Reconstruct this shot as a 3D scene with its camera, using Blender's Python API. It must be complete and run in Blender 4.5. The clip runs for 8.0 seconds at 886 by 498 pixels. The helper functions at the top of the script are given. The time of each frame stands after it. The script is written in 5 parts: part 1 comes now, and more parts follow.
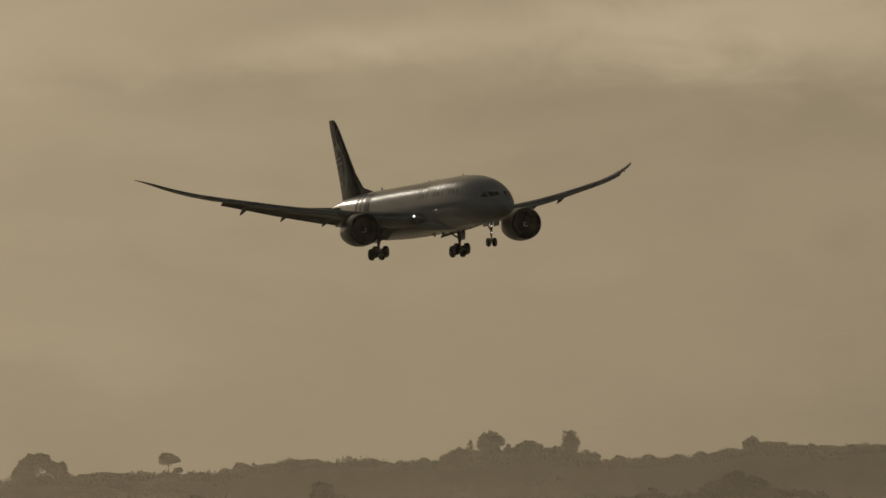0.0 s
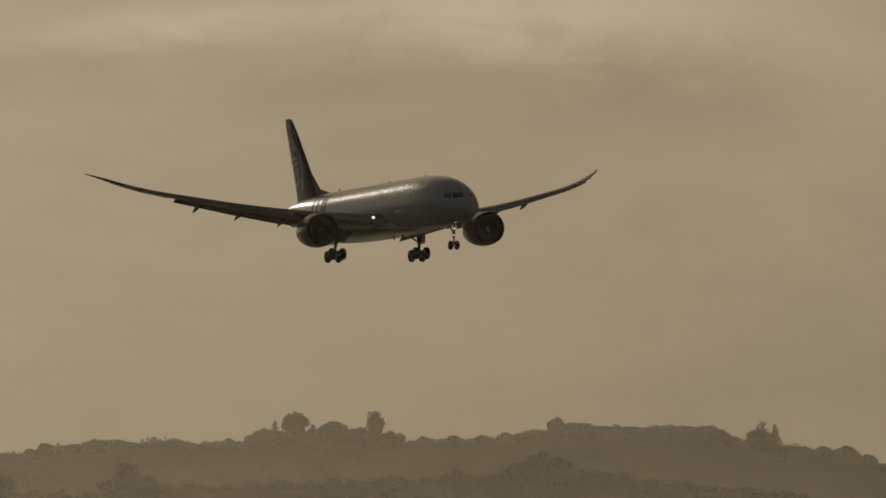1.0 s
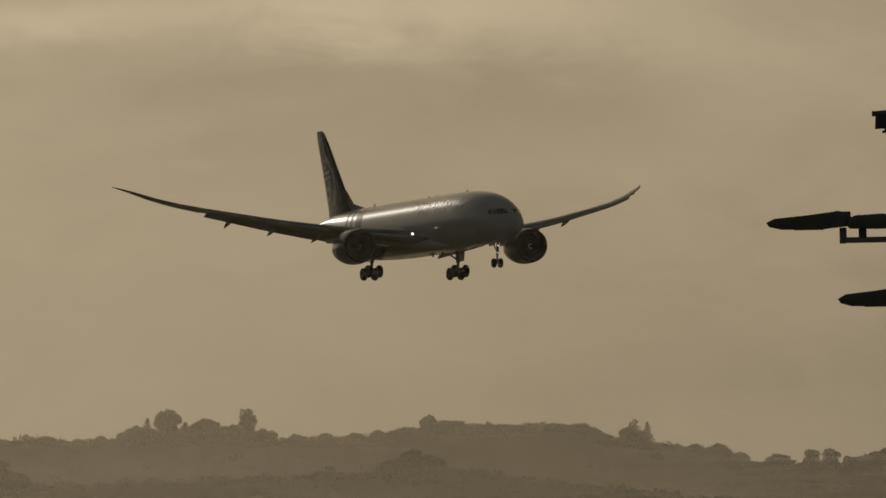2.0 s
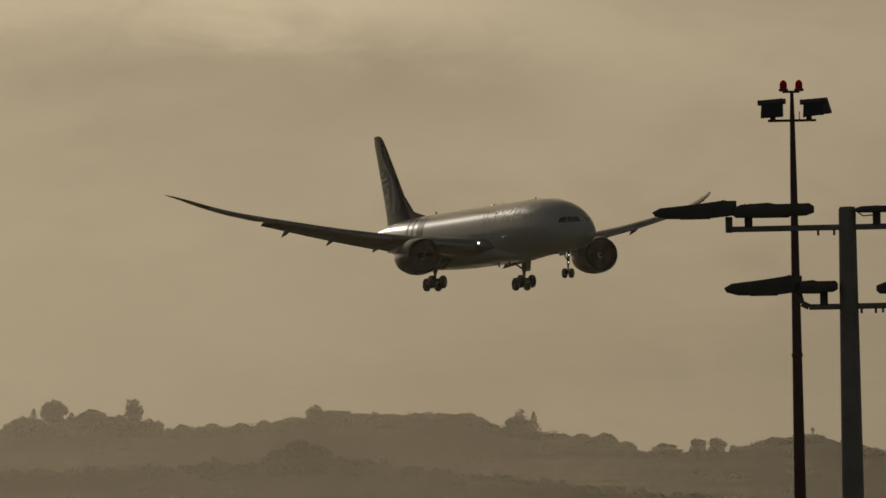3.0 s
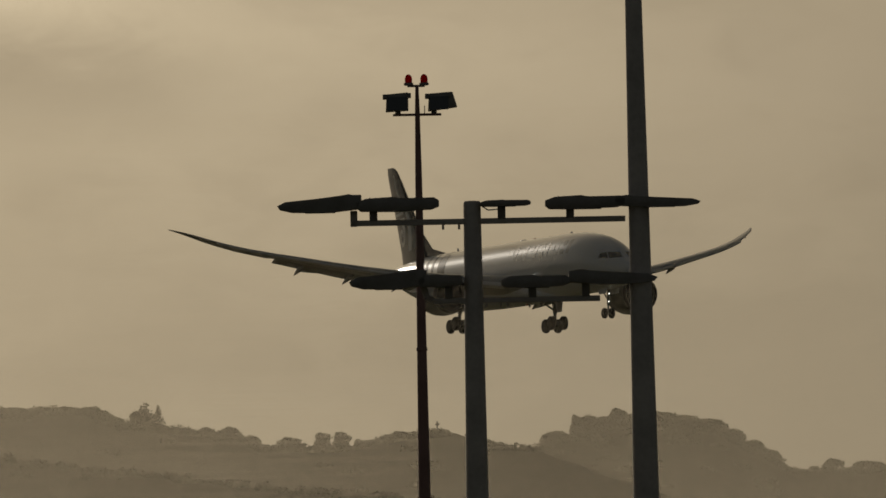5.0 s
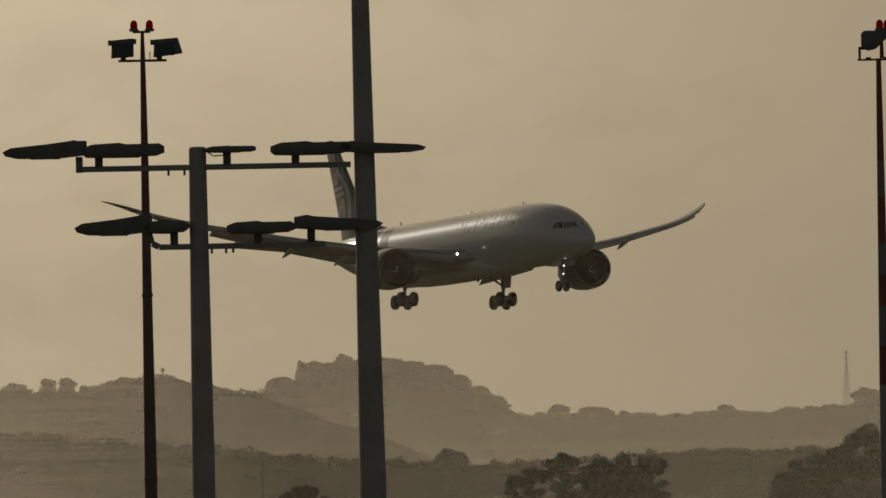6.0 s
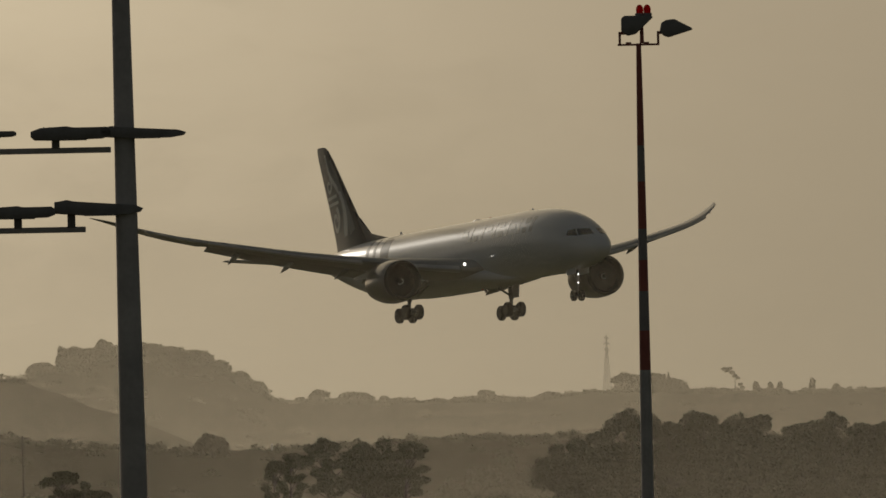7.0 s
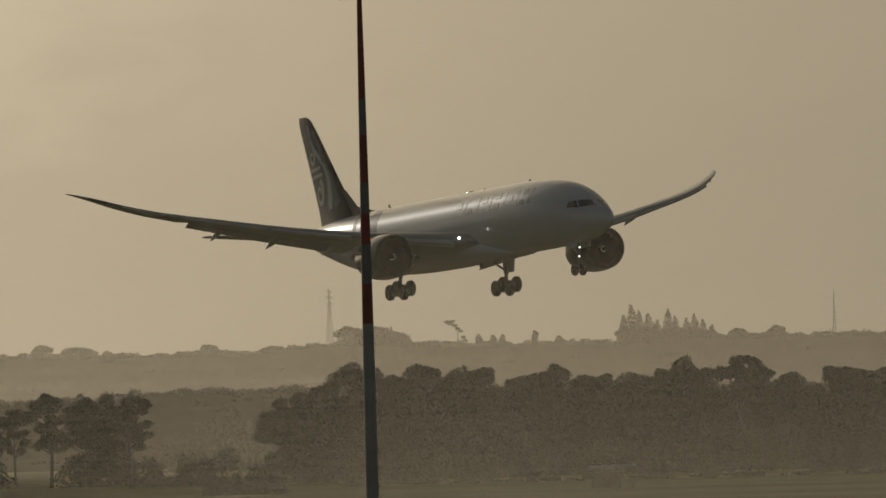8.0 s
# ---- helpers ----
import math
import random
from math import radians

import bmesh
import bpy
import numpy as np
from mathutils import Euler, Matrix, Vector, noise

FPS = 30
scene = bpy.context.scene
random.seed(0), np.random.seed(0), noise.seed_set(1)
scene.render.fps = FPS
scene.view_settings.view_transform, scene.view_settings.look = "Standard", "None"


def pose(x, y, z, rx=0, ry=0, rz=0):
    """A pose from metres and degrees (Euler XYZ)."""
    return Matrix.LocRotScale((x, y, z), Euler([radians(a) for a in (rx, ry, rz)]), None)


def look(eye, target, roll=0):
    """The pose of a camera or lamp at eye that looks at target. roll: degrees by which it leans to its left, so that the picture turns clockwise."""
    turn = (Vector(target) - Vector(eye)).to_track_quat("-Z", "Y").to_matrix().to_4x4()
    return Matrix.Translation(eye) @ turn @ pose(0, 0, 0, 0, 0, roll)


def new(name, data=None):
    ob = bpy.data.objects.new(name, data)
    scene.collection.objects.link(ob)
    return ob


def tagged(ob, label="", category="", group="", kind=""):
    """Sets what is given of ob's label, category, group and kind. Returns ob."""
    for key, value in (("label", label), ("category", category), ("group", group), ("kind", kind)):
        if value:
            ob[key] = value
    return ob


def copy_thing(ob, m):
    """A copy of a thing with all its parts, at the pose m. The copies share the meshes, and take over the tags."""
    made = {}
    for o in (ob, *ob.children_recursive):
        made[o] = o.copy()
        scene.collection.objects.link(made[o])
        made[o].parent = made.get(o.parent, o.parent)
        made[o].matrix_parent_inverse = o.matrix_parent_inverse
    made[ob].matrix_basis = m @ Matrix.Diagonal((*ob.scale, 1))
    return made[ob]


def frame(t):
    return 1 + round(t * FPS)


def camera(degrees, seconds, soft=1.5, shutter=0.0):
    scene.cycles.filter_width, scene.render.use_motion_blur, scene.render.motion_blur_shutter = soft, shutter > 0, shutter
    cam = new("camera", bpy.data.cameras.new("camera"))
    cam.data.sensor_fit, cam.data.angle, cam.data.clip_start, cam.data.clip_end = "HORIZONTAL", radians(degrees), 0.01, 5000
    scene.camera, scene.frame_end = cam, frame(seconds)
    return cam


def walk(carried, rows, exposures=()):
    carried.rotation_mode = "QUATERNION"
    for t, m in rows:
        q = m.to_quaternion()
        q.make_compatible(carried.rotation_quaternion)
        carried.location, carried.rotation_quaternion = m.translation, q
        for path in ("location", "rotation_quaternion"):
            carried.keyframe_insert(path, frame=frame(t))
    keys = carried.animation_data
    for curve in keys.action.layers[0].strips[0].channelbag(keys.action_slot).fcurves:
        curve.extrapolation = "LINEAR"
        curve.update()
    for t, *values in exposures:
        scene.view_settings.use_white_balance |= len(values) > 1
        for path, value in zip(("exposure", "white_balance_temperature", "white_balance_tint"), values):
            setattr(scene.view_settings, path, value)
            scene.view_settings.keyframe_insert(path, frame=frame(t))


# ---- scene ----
# ---- camera ----
EYE = (0.0, 0.0, 12.0)
cam = camera(2.8515, 8.0, soft=1.6)


def aim(turn, lift, lean):
    """The tripod head: degrees of turn to the right, of lift and of lean."""
    a, e = radians(turn), radians(lift)
    ahead = Vector((math.sin(a) * math.cos(e), math.cos(a) * math.cos(e), math.sin(e)))
    return look(EYE, Vector(EYE) + 100 * ahead, lean)


walk(cam, [
    (0.0, aim(0.0000, 1.0186, -1.150)), (0.2, aim(0.1735, 1.0002, -1.110)), (0.5, aim(0.2928, 0.9839, -1.060)), (0.8, aim(0.4708, 0.9587, -1.065)),
    (1.0, aim(0.6267, 0.9452, -1.070)), (1.2, aim(0.7670, 0.9540, -1.100)), (2.3, aim(1.1862, 0.9221, -1.180)), (2.5, aim(1.2696, 0.9339, -1.380)),
    (2.7, aim(1.3258, 0.9099, -1.300)), (3.0, aim(1.4036, 0.8902, -1.180)), (3.3, aim(1.5373, 0.8580, -1.160)), (3.5, aim(1.6987, 0.9383, -1.150)),
    (3.8, aim(1.8374, 0.9720, -1.160)), (4.0, aim(1.9925, 0.9351, -1.170)), (4.2, aim(2.1256, 0.8830, -1.200)), (5.3, aim(2.8506, 0.8162, -1.080)),
    (5.5, aim(3.0431, 0.7659, -1.110)), (5.8, aim(3.3422, 0.6936, -1.115)), (6.0, aim(3.4909, 0.6555, -1.120)), (6.3, aim(3.6317, 0.5866, -0.990)),
    (6.5, aim(3.7893, 0.5984, -0.900)), (6.8, aim(4.0934, 0.6070, -1.060)), (7.0, aim(4.2615, 0.5925, -1.160)), (7.2, aim(4.4270, 0.5618, -1.300)),
    (7.5, aim(4.7027, 0.5311, -1.500)), (7.8, aim(4.9780, 0.4650, -1.530)), (8.0, aim(5.1525, 0.4235, -1.550)),
], exposures=[(0.0, -0.14, 6450, 10), (1.0, -0.04, 6440, 10), (3.0, 0.14, 6400, 10), (4.0, 0.24, 6380, 10), (5.5, 0.50, 6290, 9), (6.0, 0.64, 6250, 9), (6.5, 0.75, 6210, 9), (7.0, 0.79, 6180, 9), (8.0, 0.99, 6080, 9)])

# ---- light ----
SUN_TURN, SUN_LIFT = -16.0, 12.3          # degrees to the right of +y, and above the horizon
world = bpy.data.worlds.new("hazy_sky")
scene.world = world
world.use_nodes = True
wn, wl = world.node_tree.nodes, world.node_tree.links
wn.clear()


def wnode(kind, **values):
    n = wn.new(kind)
    for key, value in values.items():
        n.inputs[key].default_value = value
    return n


w_out = wn.new("ShaderNodeOutputWorld")
w_sky = wn.new("ShaderNodeTexSky")
w_sky.sky_type, w_sky.sun_disc = "NISHITA", False
w_sky.sun_elevation, w_sky.sun_rotation = radians(SUN_LIFT), radians(SUN_TURN)
w_sky.dust_density, w_sky.air_density = 5.0, 2.0
w_bg_sky = wnode("ShaderNodeBackground", Strength=0.002)
wl.new(w_sky.outputs[0], w_bg_sky.inputs[0])
# the veil of cloud: brightest round the sun, with long soft banks in it
w_co = wn.new("ShaderNodeTexCoord")
w_dir = wn.new("ShaderNodeSeparateXYZ")
wl.new(w_co.outputs["Generated"], w_dir.inputs[0])


def wmath(kind, a, b=0.0, c=0.0):
    """A sum node; each input is a number or a socket."""
    n = wn.new("ShaderNodeMath")
    n.operation = kind
    for i, v in enumerate((a, b, c)):
        if isinstance(v, (int, float)):
            n.inputs[i].default_value = v
        else:
            wl.new(v, n.inputs[i])
    return n.outputs[0]


def wrange(value, x0, x1, y0, y1, kind="SMOOTHSTEP"):
    n = wn.new("ShaderNodeMapRange")
    n.interpolation_type = kind
    for key, v in ((1, x0), (2, x1), (3, y0), (4, y1)):
        n.inputs[key].default_value = v
    wl.new(value, n.inputs[0])
    return n.outputs[0]


def cos_from(turn, lift):
    """The cosine of the angle from a direction, in degrees to the right and up."""
    dot = wn.new("ShaderNodeVectorMath")
    dot.operation = "DOT_PRODUCT"
    t, e = radians(turn), radians(lift)
    dot.inputs[1].default_value = (math.sin(t) * math.cos(e), math.cos(t) * math.cos(e), math.sin(e))
    wl.new(w_co.outputs["Generated"], dot.inputs[0])
    return dot.outputs["Value"]


def drift(scale, detail, offset, squash):
    """Noise drawn out along the horizon."""
    place = wn.new("ShaderNodeMapping")
    place.inputs["Scale"].default_value = (1.0, 1.0, squash)
    place.inputs["Rotation"].default_value = (0, radians(7), 0)
    place.inputs["Location"].default_value = offset
    wl.new(w_co.outputs["Generated"], place.inputs[0])
    n = wnode("ShaderNodeTexNoise", Scale=scale, Detail=detail, Roughness=0.55, Distortion=0.5)
    wl.new(place.outputs[0], n.inputs["Vector"])
    return n.outputs[0]


w_soft = drift(30.0, 6.0, (0.31, 0.0, 0.12), 2.6)
w_wisp = drift(150.0, 5.0, (0.11, 0.0, 0.42), 2.2)
# banks: turn and lift of the middle and half widths, in thousandths of a radian; how much brighter; how far it leans
BANKS = [(-4.5, 29.3, 6.0, 1.0, 0.26, -0.05), (8.0, 29.8, 8.0, 1.7, 0.22, 0.0), (20.0, 30.4, 10.0, 2.6, 0.34, 0.03), (-24.0, 29.5, 7.0, 2.2, 0.10, -0.1), (9.0, 26.0, 7.0, 1.1, -0.10, -0.08),
         (20.5, 23.9, 8.5, 1.7, -0.14, -0.02), (-13.0, 26.6, 7.0, 1.3, -0.10, 0.05), (32.0, 27.4, 9.0, 1.4, 0.12, 0.10), (-19.0, 12.4, 6.0, 1.7, 0.12, 0.1),
         (10.0, 21.0, 8.0, 2.0, -0.06, 0.0), (2.0, 14.0, 11.0, 2.4, -0.06, 0.04), (23.0, 16.0, 7.0, 2.5, -0.04, 0.1), (48.0, 24.5, 12.0, 2.0, 0.06, 0.08),
         (50.0, 22.0, 24.0, 8.0, 0.15, 0.0)]
w_bank = wmath("MULTIPLY_ADD", w_soft, 0.46, 1.0 - 0.23)
w_even = wrange(w_dir.outputs["X"], 0.035, 0.075, 1.0, 0.25)       # further to the right the banks thin out into even haze
w_bank = wmath("MULTIPLY_ADD", wmath("SUBTRACT", w_bank, 1.0), w_even, 1.0)
w_fray = wmath("MULTIPLY", wmath("SUBTRACT", w_wisp, 0.5), 3.2)
w_bank = wmath("ADD", w_bank, wmath("MULTIPLY", wmath("MULTIPLY", wmath("SUBTRACT", w_wisp, 0.5), 0.16), w_even))
for az, el, wide, tall, much, leaning in BANKS:
    u = wmath("MULTIPLY_ADD", w_dir.outputs["X"], 1000.0 / wide, -az / wide)
    v = wmath("MULTIPLY_ADD", w_dir.outputs["Z"], 1000.0 / tall, -el / tall)
    v = wmath("ADD", wmath("MULTIPLY_ADD", u, leaning * wide / tall, v), w_fray)
    far = wmath("SQRT", wmath("MULTIPLY_ADD", u, u, wmath("MULTIPLY", v, v)))
    w_bank = wmath("ADD", w_bank, wrange(far, 0.0, 1.9, much, 0.0))

# haze scatters forward: bright towards the sun, dull behind the eye
w_angle = wmath("MULTIPLY", wmath("ARCCOSINE", cos_from(SUN_TURN, SUN_LIFT)), 57.2958)
w_glow = wmath("MULTIPLY_ADD", wmath("POWER", 2.0, wmath("MULTIPLY_ADD", w_angle, -0.22, 0.22 * 19.6)), 0.94, 0.16)
w_glow = wmath("SMOOTH_MIN", w_glow, 1.25, 0.45)
w_high = wrange(w_dir.outputs["Z"], 0.08, 0.55, 1.0, 0.40)         # the cloud overhead is thicker
w_low = wrange(w_dir.outputs["Z"], 0.004, 0.036, 0.95, 1.09)       # duller low down, where the air is thick
w_bg_veil = wn.new("ShaderNodeBackground")
w_cool = wn.new("ShaderNodeMix")              # warm before the sun, cooler behind the eye
w_cool.data_type = "RGBA"
w_cool.inputs["A"].default_value = (0.315, 0.257, 0.170, 1)
w_cool.inputs["B"].default_value = (0.252, 0.282, 0.300, 1)
wl.new(wrange(cos_from(0.0, 0.0), 0.4, 0.98, 0.9, 0.0), w_cool.inputs["Factor"])
wl.new(w_cool.outputs["Result"], w_bg_veil.inputs[0])
wl.new(wmath("MULTIPLY", wmath("MULTIPLY", wmath("MULTIPLY", w_glow, w_low), w_high), w_bank), w_bg_veil.inputs[1])
w_add = wn.new("ShaderNodeAddShader")
wl.new(w_bg_sky.outputs[0], w_add.inputs[0])
wl.new(w_bg_veil.outputs[0], w_add.inputs[1])
wl.new(w_add.outputs[0], w_out.inputs[0])

sun_data = bpy.data.lights.new("sun", "SUN")
sun_data.energy, sun_data.angle, sun_data.color = 0.32, radians(0.6), (1.0, 0.89, 0.74)
sun = new("sun", sun_data)
_a, _e = radians(SUN_TURN), radians(SUN_LIFT)
SUN_WAY = Vector((math.sin(_a) * math.cos(_e), math.cos(_a) * math.cos(_e), math.sin(_e)))
sun.matrix_world = look(SUN_WAY * 900, (0, 0, 0))


# ---- materials ----
def material(name, colour, rough=0.5, metal=0.0, scale=3.0, vary=0.15, coat=0.0, bump=0.0, fine=None, random_value=0.0, shine=0.5):
    """A surface with variation at two scales, and per-object variation where asked."""
    m = bpy.data.materials.new(name)
    m.use_nodes = True
    nt = m.node_tree
    b = nt.nodes["Principled BSDF"]
    b.inputs["Roughness"].default_value, b.inputs["Metallic"].default_value = rough, metal
    b.inputs["Coat Weight"].default_value = coat
    b.inputs["Specular IOR Level"].default_value = shine
    b.inputs["Coat Roughness"].default_value = 0.105
    co = nt.nodes.new("ShaderNodeTexCoord")
    big, small = nt.nodes.new("ShaderNodeTexNoise"), nt.nodes.new("ShaderNodeTexNoise")
    big.inputs["Scale"].default_value, small.inputs["Scale"].default_value = scale, fine or scale * 9
    big.inputs["Detail"].default_value = 4
    for n in (big, small):
        nt.links.new(co.outputs["Object"], n.inputs["Vector"])
    s = nt.nodes.new("ShaderNodeMath")
    s.operation = "MULTIPLY_ADD"
    nt.links.new(small.outputs[0], s.inputs[0])
    s.inputs[1].default_value = 0.4
    nt.links.new(big.outputs[0], s.inputs[2])
    r = nt.nodes.new("ShaderNodeMapRange")
    for key, value in ((1, 0.35), (2, 1.05), (3, 1 - vary), (4, 1 + vary)):
        r.inputs[key].default_value = value
    nt.links.new(s.outputs[0], r.inputs[0])
    hsv = nt.nodes.new("ShaderNodeHueSaturation")
    hsv.inputs["Color"].default_value = (*colour, 1)
    nt.links.new(r.outputs[0], hsv.inputs["Value"])
    last = hsv
    if random_value:
        info, rr = nt.nodes.new("ShaderNodeObjectInfo"), nt.nodes.new("ShaderNodeMapRange")
        rr.inputs[3].default_value, rr.inputs[4].default_value = 1 - random_value, 1 + random_value
        nt.links.new(info.outputs["Random"], rr.inputs[0])
        last = nt.nodes.new("ShaderNodeHueSaturation")
        nt.links.new(hsv.outputs[0], last.inputs["Color"])
        nt.links.new(rr.outputs[0], last.inputs["Value"])
    nt.links.new(last.outputs[0], b.inputs["Base Color"])
    if bump:
        bn = nt.nodes.new("ShaderNodeBump")
        bn.inputs["Strength"].default_value, bn.inputs["Distance"].default_value = bump, 0.02
        nt.links.new(small.outputs[0], bn.inputs["Height"])
        nt.links.new(bn.outputs[0], b.inputs["Normal"])
    return m


def leaf_material(name, colour, through_it=0.45, vary=0.25):
    """Foliage: matt leaves that let part of the light through, varied leaf by leaf."""
    m = bpy.data.materials.new(name)
    m.use_nodes = True
    nt = m.node_tree
    nt.nodes.clear()
    out = nt.nodes.new("ShaderNodeOutputMaterial")
    geo, co, noi = nt.nodes.new("ShaderNodeNewGeometry"), nt.nodes.new("ShaderNodeTexCoord"), nt.nodes.new("ShaderNodeTexNoise")
    noi.inputs["Scale"].default_value = 0.25
    nt.links.new(co.outputs["Object"], noi.inputs["Vector"])
    s = nt.nodes.new("ShaderNodeMath")
    s.operation = "ADD"
    nt.links.new(geo.outputs["Random Per Island"], s.inputs[0])
    nt.links.new(noi.outputs[0], s.inputs[1])
    r = nt.nodes.new("ShaderNodeMapRange")
    for key, value in ((1, 0.2), (2, 1.4), (3, 1 - vary), (4, 1 + vary)):
        r.inputs[key].default_value = value
    nt.links.new(s.outputs[0], r.inputs[0])
    hsv = nt.nodes.new("ShaderNodeHueSaturation")
    hsv.inputs["Color"].default_value = (*colour, 1)
    nt.links.new(r.outputs[0], hsv.inputs["Value"])
    d, t, mix = nt.nodes.new("ShaderNodeBsdfDiffuse"), nt.nodes.new("ShaderNodeBsdfTranslucent"), nt.nodes.new("ShaderNodeMixShader")
    mix.inputs[0].default_value = through_it
    for n in (d, t):
        nt.links.new(hsv.outputs[0], n.inputs[0])
    nt.links.new(d.outputs[0], mix.inputs[1])
    nt.links.new(t.outputs[0], mix.inputs[2])
    nt.links.new(mix.outputs[0], out.inputs[0])
    return m


def mirror_haze_material(name, colour):
    """A sharp mirror for the haze strips: the low sky reflected in it stands in for haze."""
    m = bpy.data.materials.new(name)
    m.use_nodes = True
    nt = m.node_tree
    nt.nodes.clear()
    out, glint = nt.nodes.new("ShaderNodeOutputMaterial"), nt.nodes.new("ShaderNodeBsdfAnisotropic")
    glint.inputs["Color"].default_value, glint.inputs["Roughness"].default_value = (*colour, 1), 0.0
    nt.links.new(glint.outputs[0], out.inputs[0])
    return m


def lamp_material(name, colour, strength):
    m = bpy.data.materials.new(name)
    m.use_nodes = True
    b = m.node_tree.nodes["Principled BSDF"]
    b.inputs["Base Color"].default_value = (*colour, 1)
    b.inputs["Emission Color"].default_value = (*colour, 1)
    b.inputs["Emission Strength"].default_value = strength
    b.inputs["Roughness"].default_value = 0.15
    return m


M_GRASS = material("field_grass", (0.135, 0.130, 0.056), 1.0, scale=0.02, fine=0.6, vary=0.35, shine=0.0)
M_HILL = material("hill_grass", (0.034, 0.032, 0.019), 1.0, scale=0.02, fine=0.4, vary=0.25, shine=0.0)
M_LEAF_FAR = leaf_material("far_foliage", (0.045, 0.044, 0.024), through_it=0.5, vary=0.06)
M_LEAF_MID = leaf_material("wood_foliage", (0.040, 0.044, 0.023), through_it=0.5, vary=0.06)
M_LEAF_NEAR = leaf_material("pine_foliage", (0.032, 0.044, 0.021), through_it=0.5, vary=0.06)
M_BARK = material("bark", (0.024, 0.021, 0.016), 0.9, scale=1.5, vary=0.3)
# mirror strips that reflect the sky, added to imitate haze
M_HAZE = mirror_haze_material("mist", (0.78, 0.77, 0.75))
M_STEEL = material("weathered_galvanised_steel", (0.56, 0.50, 0.45), 0.65, 0.2, scale=2.0, vary=0.25, bump=0.1)
M_LAMP_BODY = material("dark_cast_lamp_housing", (0.27, 0.24, 0.215), 0.6, 0.2, scale=5.0, vary=0.25)
M_LAMP_GLASS = material("lamp_glass", (0.05, 0.05, 0.05), 0.12, 0.0, scale=6.0, vary=0.1, coat=0.5)
M_RED_PAINT = material("faded_red_paint", (0.42, 0.12, 0.08), 0.55, scale=2.5, vary=0.25)
M_MAROON = material("old_maroon_paint", (0.30, 0.17, 0.14), 0.6, scale=2.0, vary=0.25)
M_PALE_PAINT = material("greyish_white_paint", (0.34, 0.29, 0.25), 0.6, scale=2.5, vary=0.2)
M_RED_GLASS = leaf_material("red_beacon_glass", (0.80, 0.05, 0.05), through_it=0.7, vary=0.05)
M_CABLE = material("black_cable", (0.02, 0.02, 0.02), 0.7, scale=5.0)
M_WHITE = material("white_aircraft_paint", (0.66, 0.67, 0.68), 0.3, scale=0.25, fine=2.2, vary=0.06, coat=0.6, shine=0.15)
M_TITLE = material("pale_grey_title_paint", (0.20, 0.205, 0.21), 0.3, scale=0.25, fine=2.2, vary=0.06, coat=0.6, shine=0.15)
M_PORT = material("shaded_cabin_window", (0.62, 0.62, 0.62), 0.3, scale=1.0, vary=0.05, coat=0.8, shine=0.15)
M_GREY = material("grey_wing_paint", (0.30, 0.30, 0.30), 0.38, scale=0.3, fine=2.5, vary=0.10, coat=0.2)
M_METAL = material("bare_aluminium", (0.55, 0.55, 0.54), 0.30, 0.9, scale=0.8, vary=0.1)
M_NACELLE = material("dark_grey_nacelle_paint", (0.060, 0.060, 0.060), 0.3, scale=0.4, vary=0.1, coat=0.5)
# near-black: the shade inside the engine inlets is put into this colour
M_LIP = material("near_black_inlet", (0.022, 0.022, 0.022), 0.7, 0.0, scale=0.8, vary=0.1, shine=0.05)
M_DARK_METAL = material("dark_titanium", (0.05, 0.048, 0.045), 0.45, 0.6, scale=1.0, vary=0.2)
# fan, its back and spinner: the inlet's shade is put into the black
M_FAN = material("near_black_fan", (0.006, 0.006, 0.006), 0.8, 0.0, scale=1.0, vary=0.2, shine=0.2)
M_GEAR = material("gear_steel", (0.20, 0.20, 0.20), 0.45, 0.4, scale=2.0, vary=0.2)
M_TYRE = material("tyre_rubber", (0.022, 0.021, 0.020), 0.8, scale=4.0, vary=0.2)
M_BLACK = material("black_aircraft_paint", (0.025, 0.026, 0.026), 0.3, scale=0.4, vary=0.15, coat=0.4)
M_FIN = material("slate_fin_paint", (0.030, 0.029, 0.026), 0.45, scale=0.4, vary=0.2, coat=0.1, shine=0.3)
M_PALE_FIN = material("grey_green_fin_paint", (0.17, 0.17, 0.14), 0.4, scale=0.5, vary=0.2, coat=0.1, shine=0.3)
M_BAND = material("grey_band_paint", (0.14, 0.135, 0.12), 0.45, scale=0.4, vary=0.1, coat=0.25, shine=0.1)
M_PALE = material("pale_emblem_paint", (0.60, 0.60, 0.54), 0.4, scale=0.4, vary=0.1, coat=0.1)
M_GLASS = material("cockpit_glass", (0.012, 0.013, 0.014), 0.08, scale=1.0, vary=0.05, coat=0.6)
M_LIGHT = lamp_material("landing_light", (1.0, 0.93, 0.80), 3.0)
M_RED_LIGHT = material("red_strobe_lens", (0.5, 0.02, 0.02), 0.15, scale=3.0, coat=0.5)
M_SHED_WALL = material("dark_timber", (0.012, 0.011, 0.010), 0.8, scale=1.2, vary=0.25)
M_SHED_ROOF = material("pale_corrugated_iron", (0.62, 0.60, 0.55), 0.85, 0.0, scale=1.0, vary=0.15)


# ---- building blocks ----
def mesh_of(name, verts, faces, mat, smooth=False):
    me = bpy.data.meshes.new(name)
    me.from_pydata(verts, [], faces)
    me.materials.append(mat)
    if smooth:
        me.polygons.foreach_set("use_smooth", [True] * len(me.polygons))
    me.update()
    return me


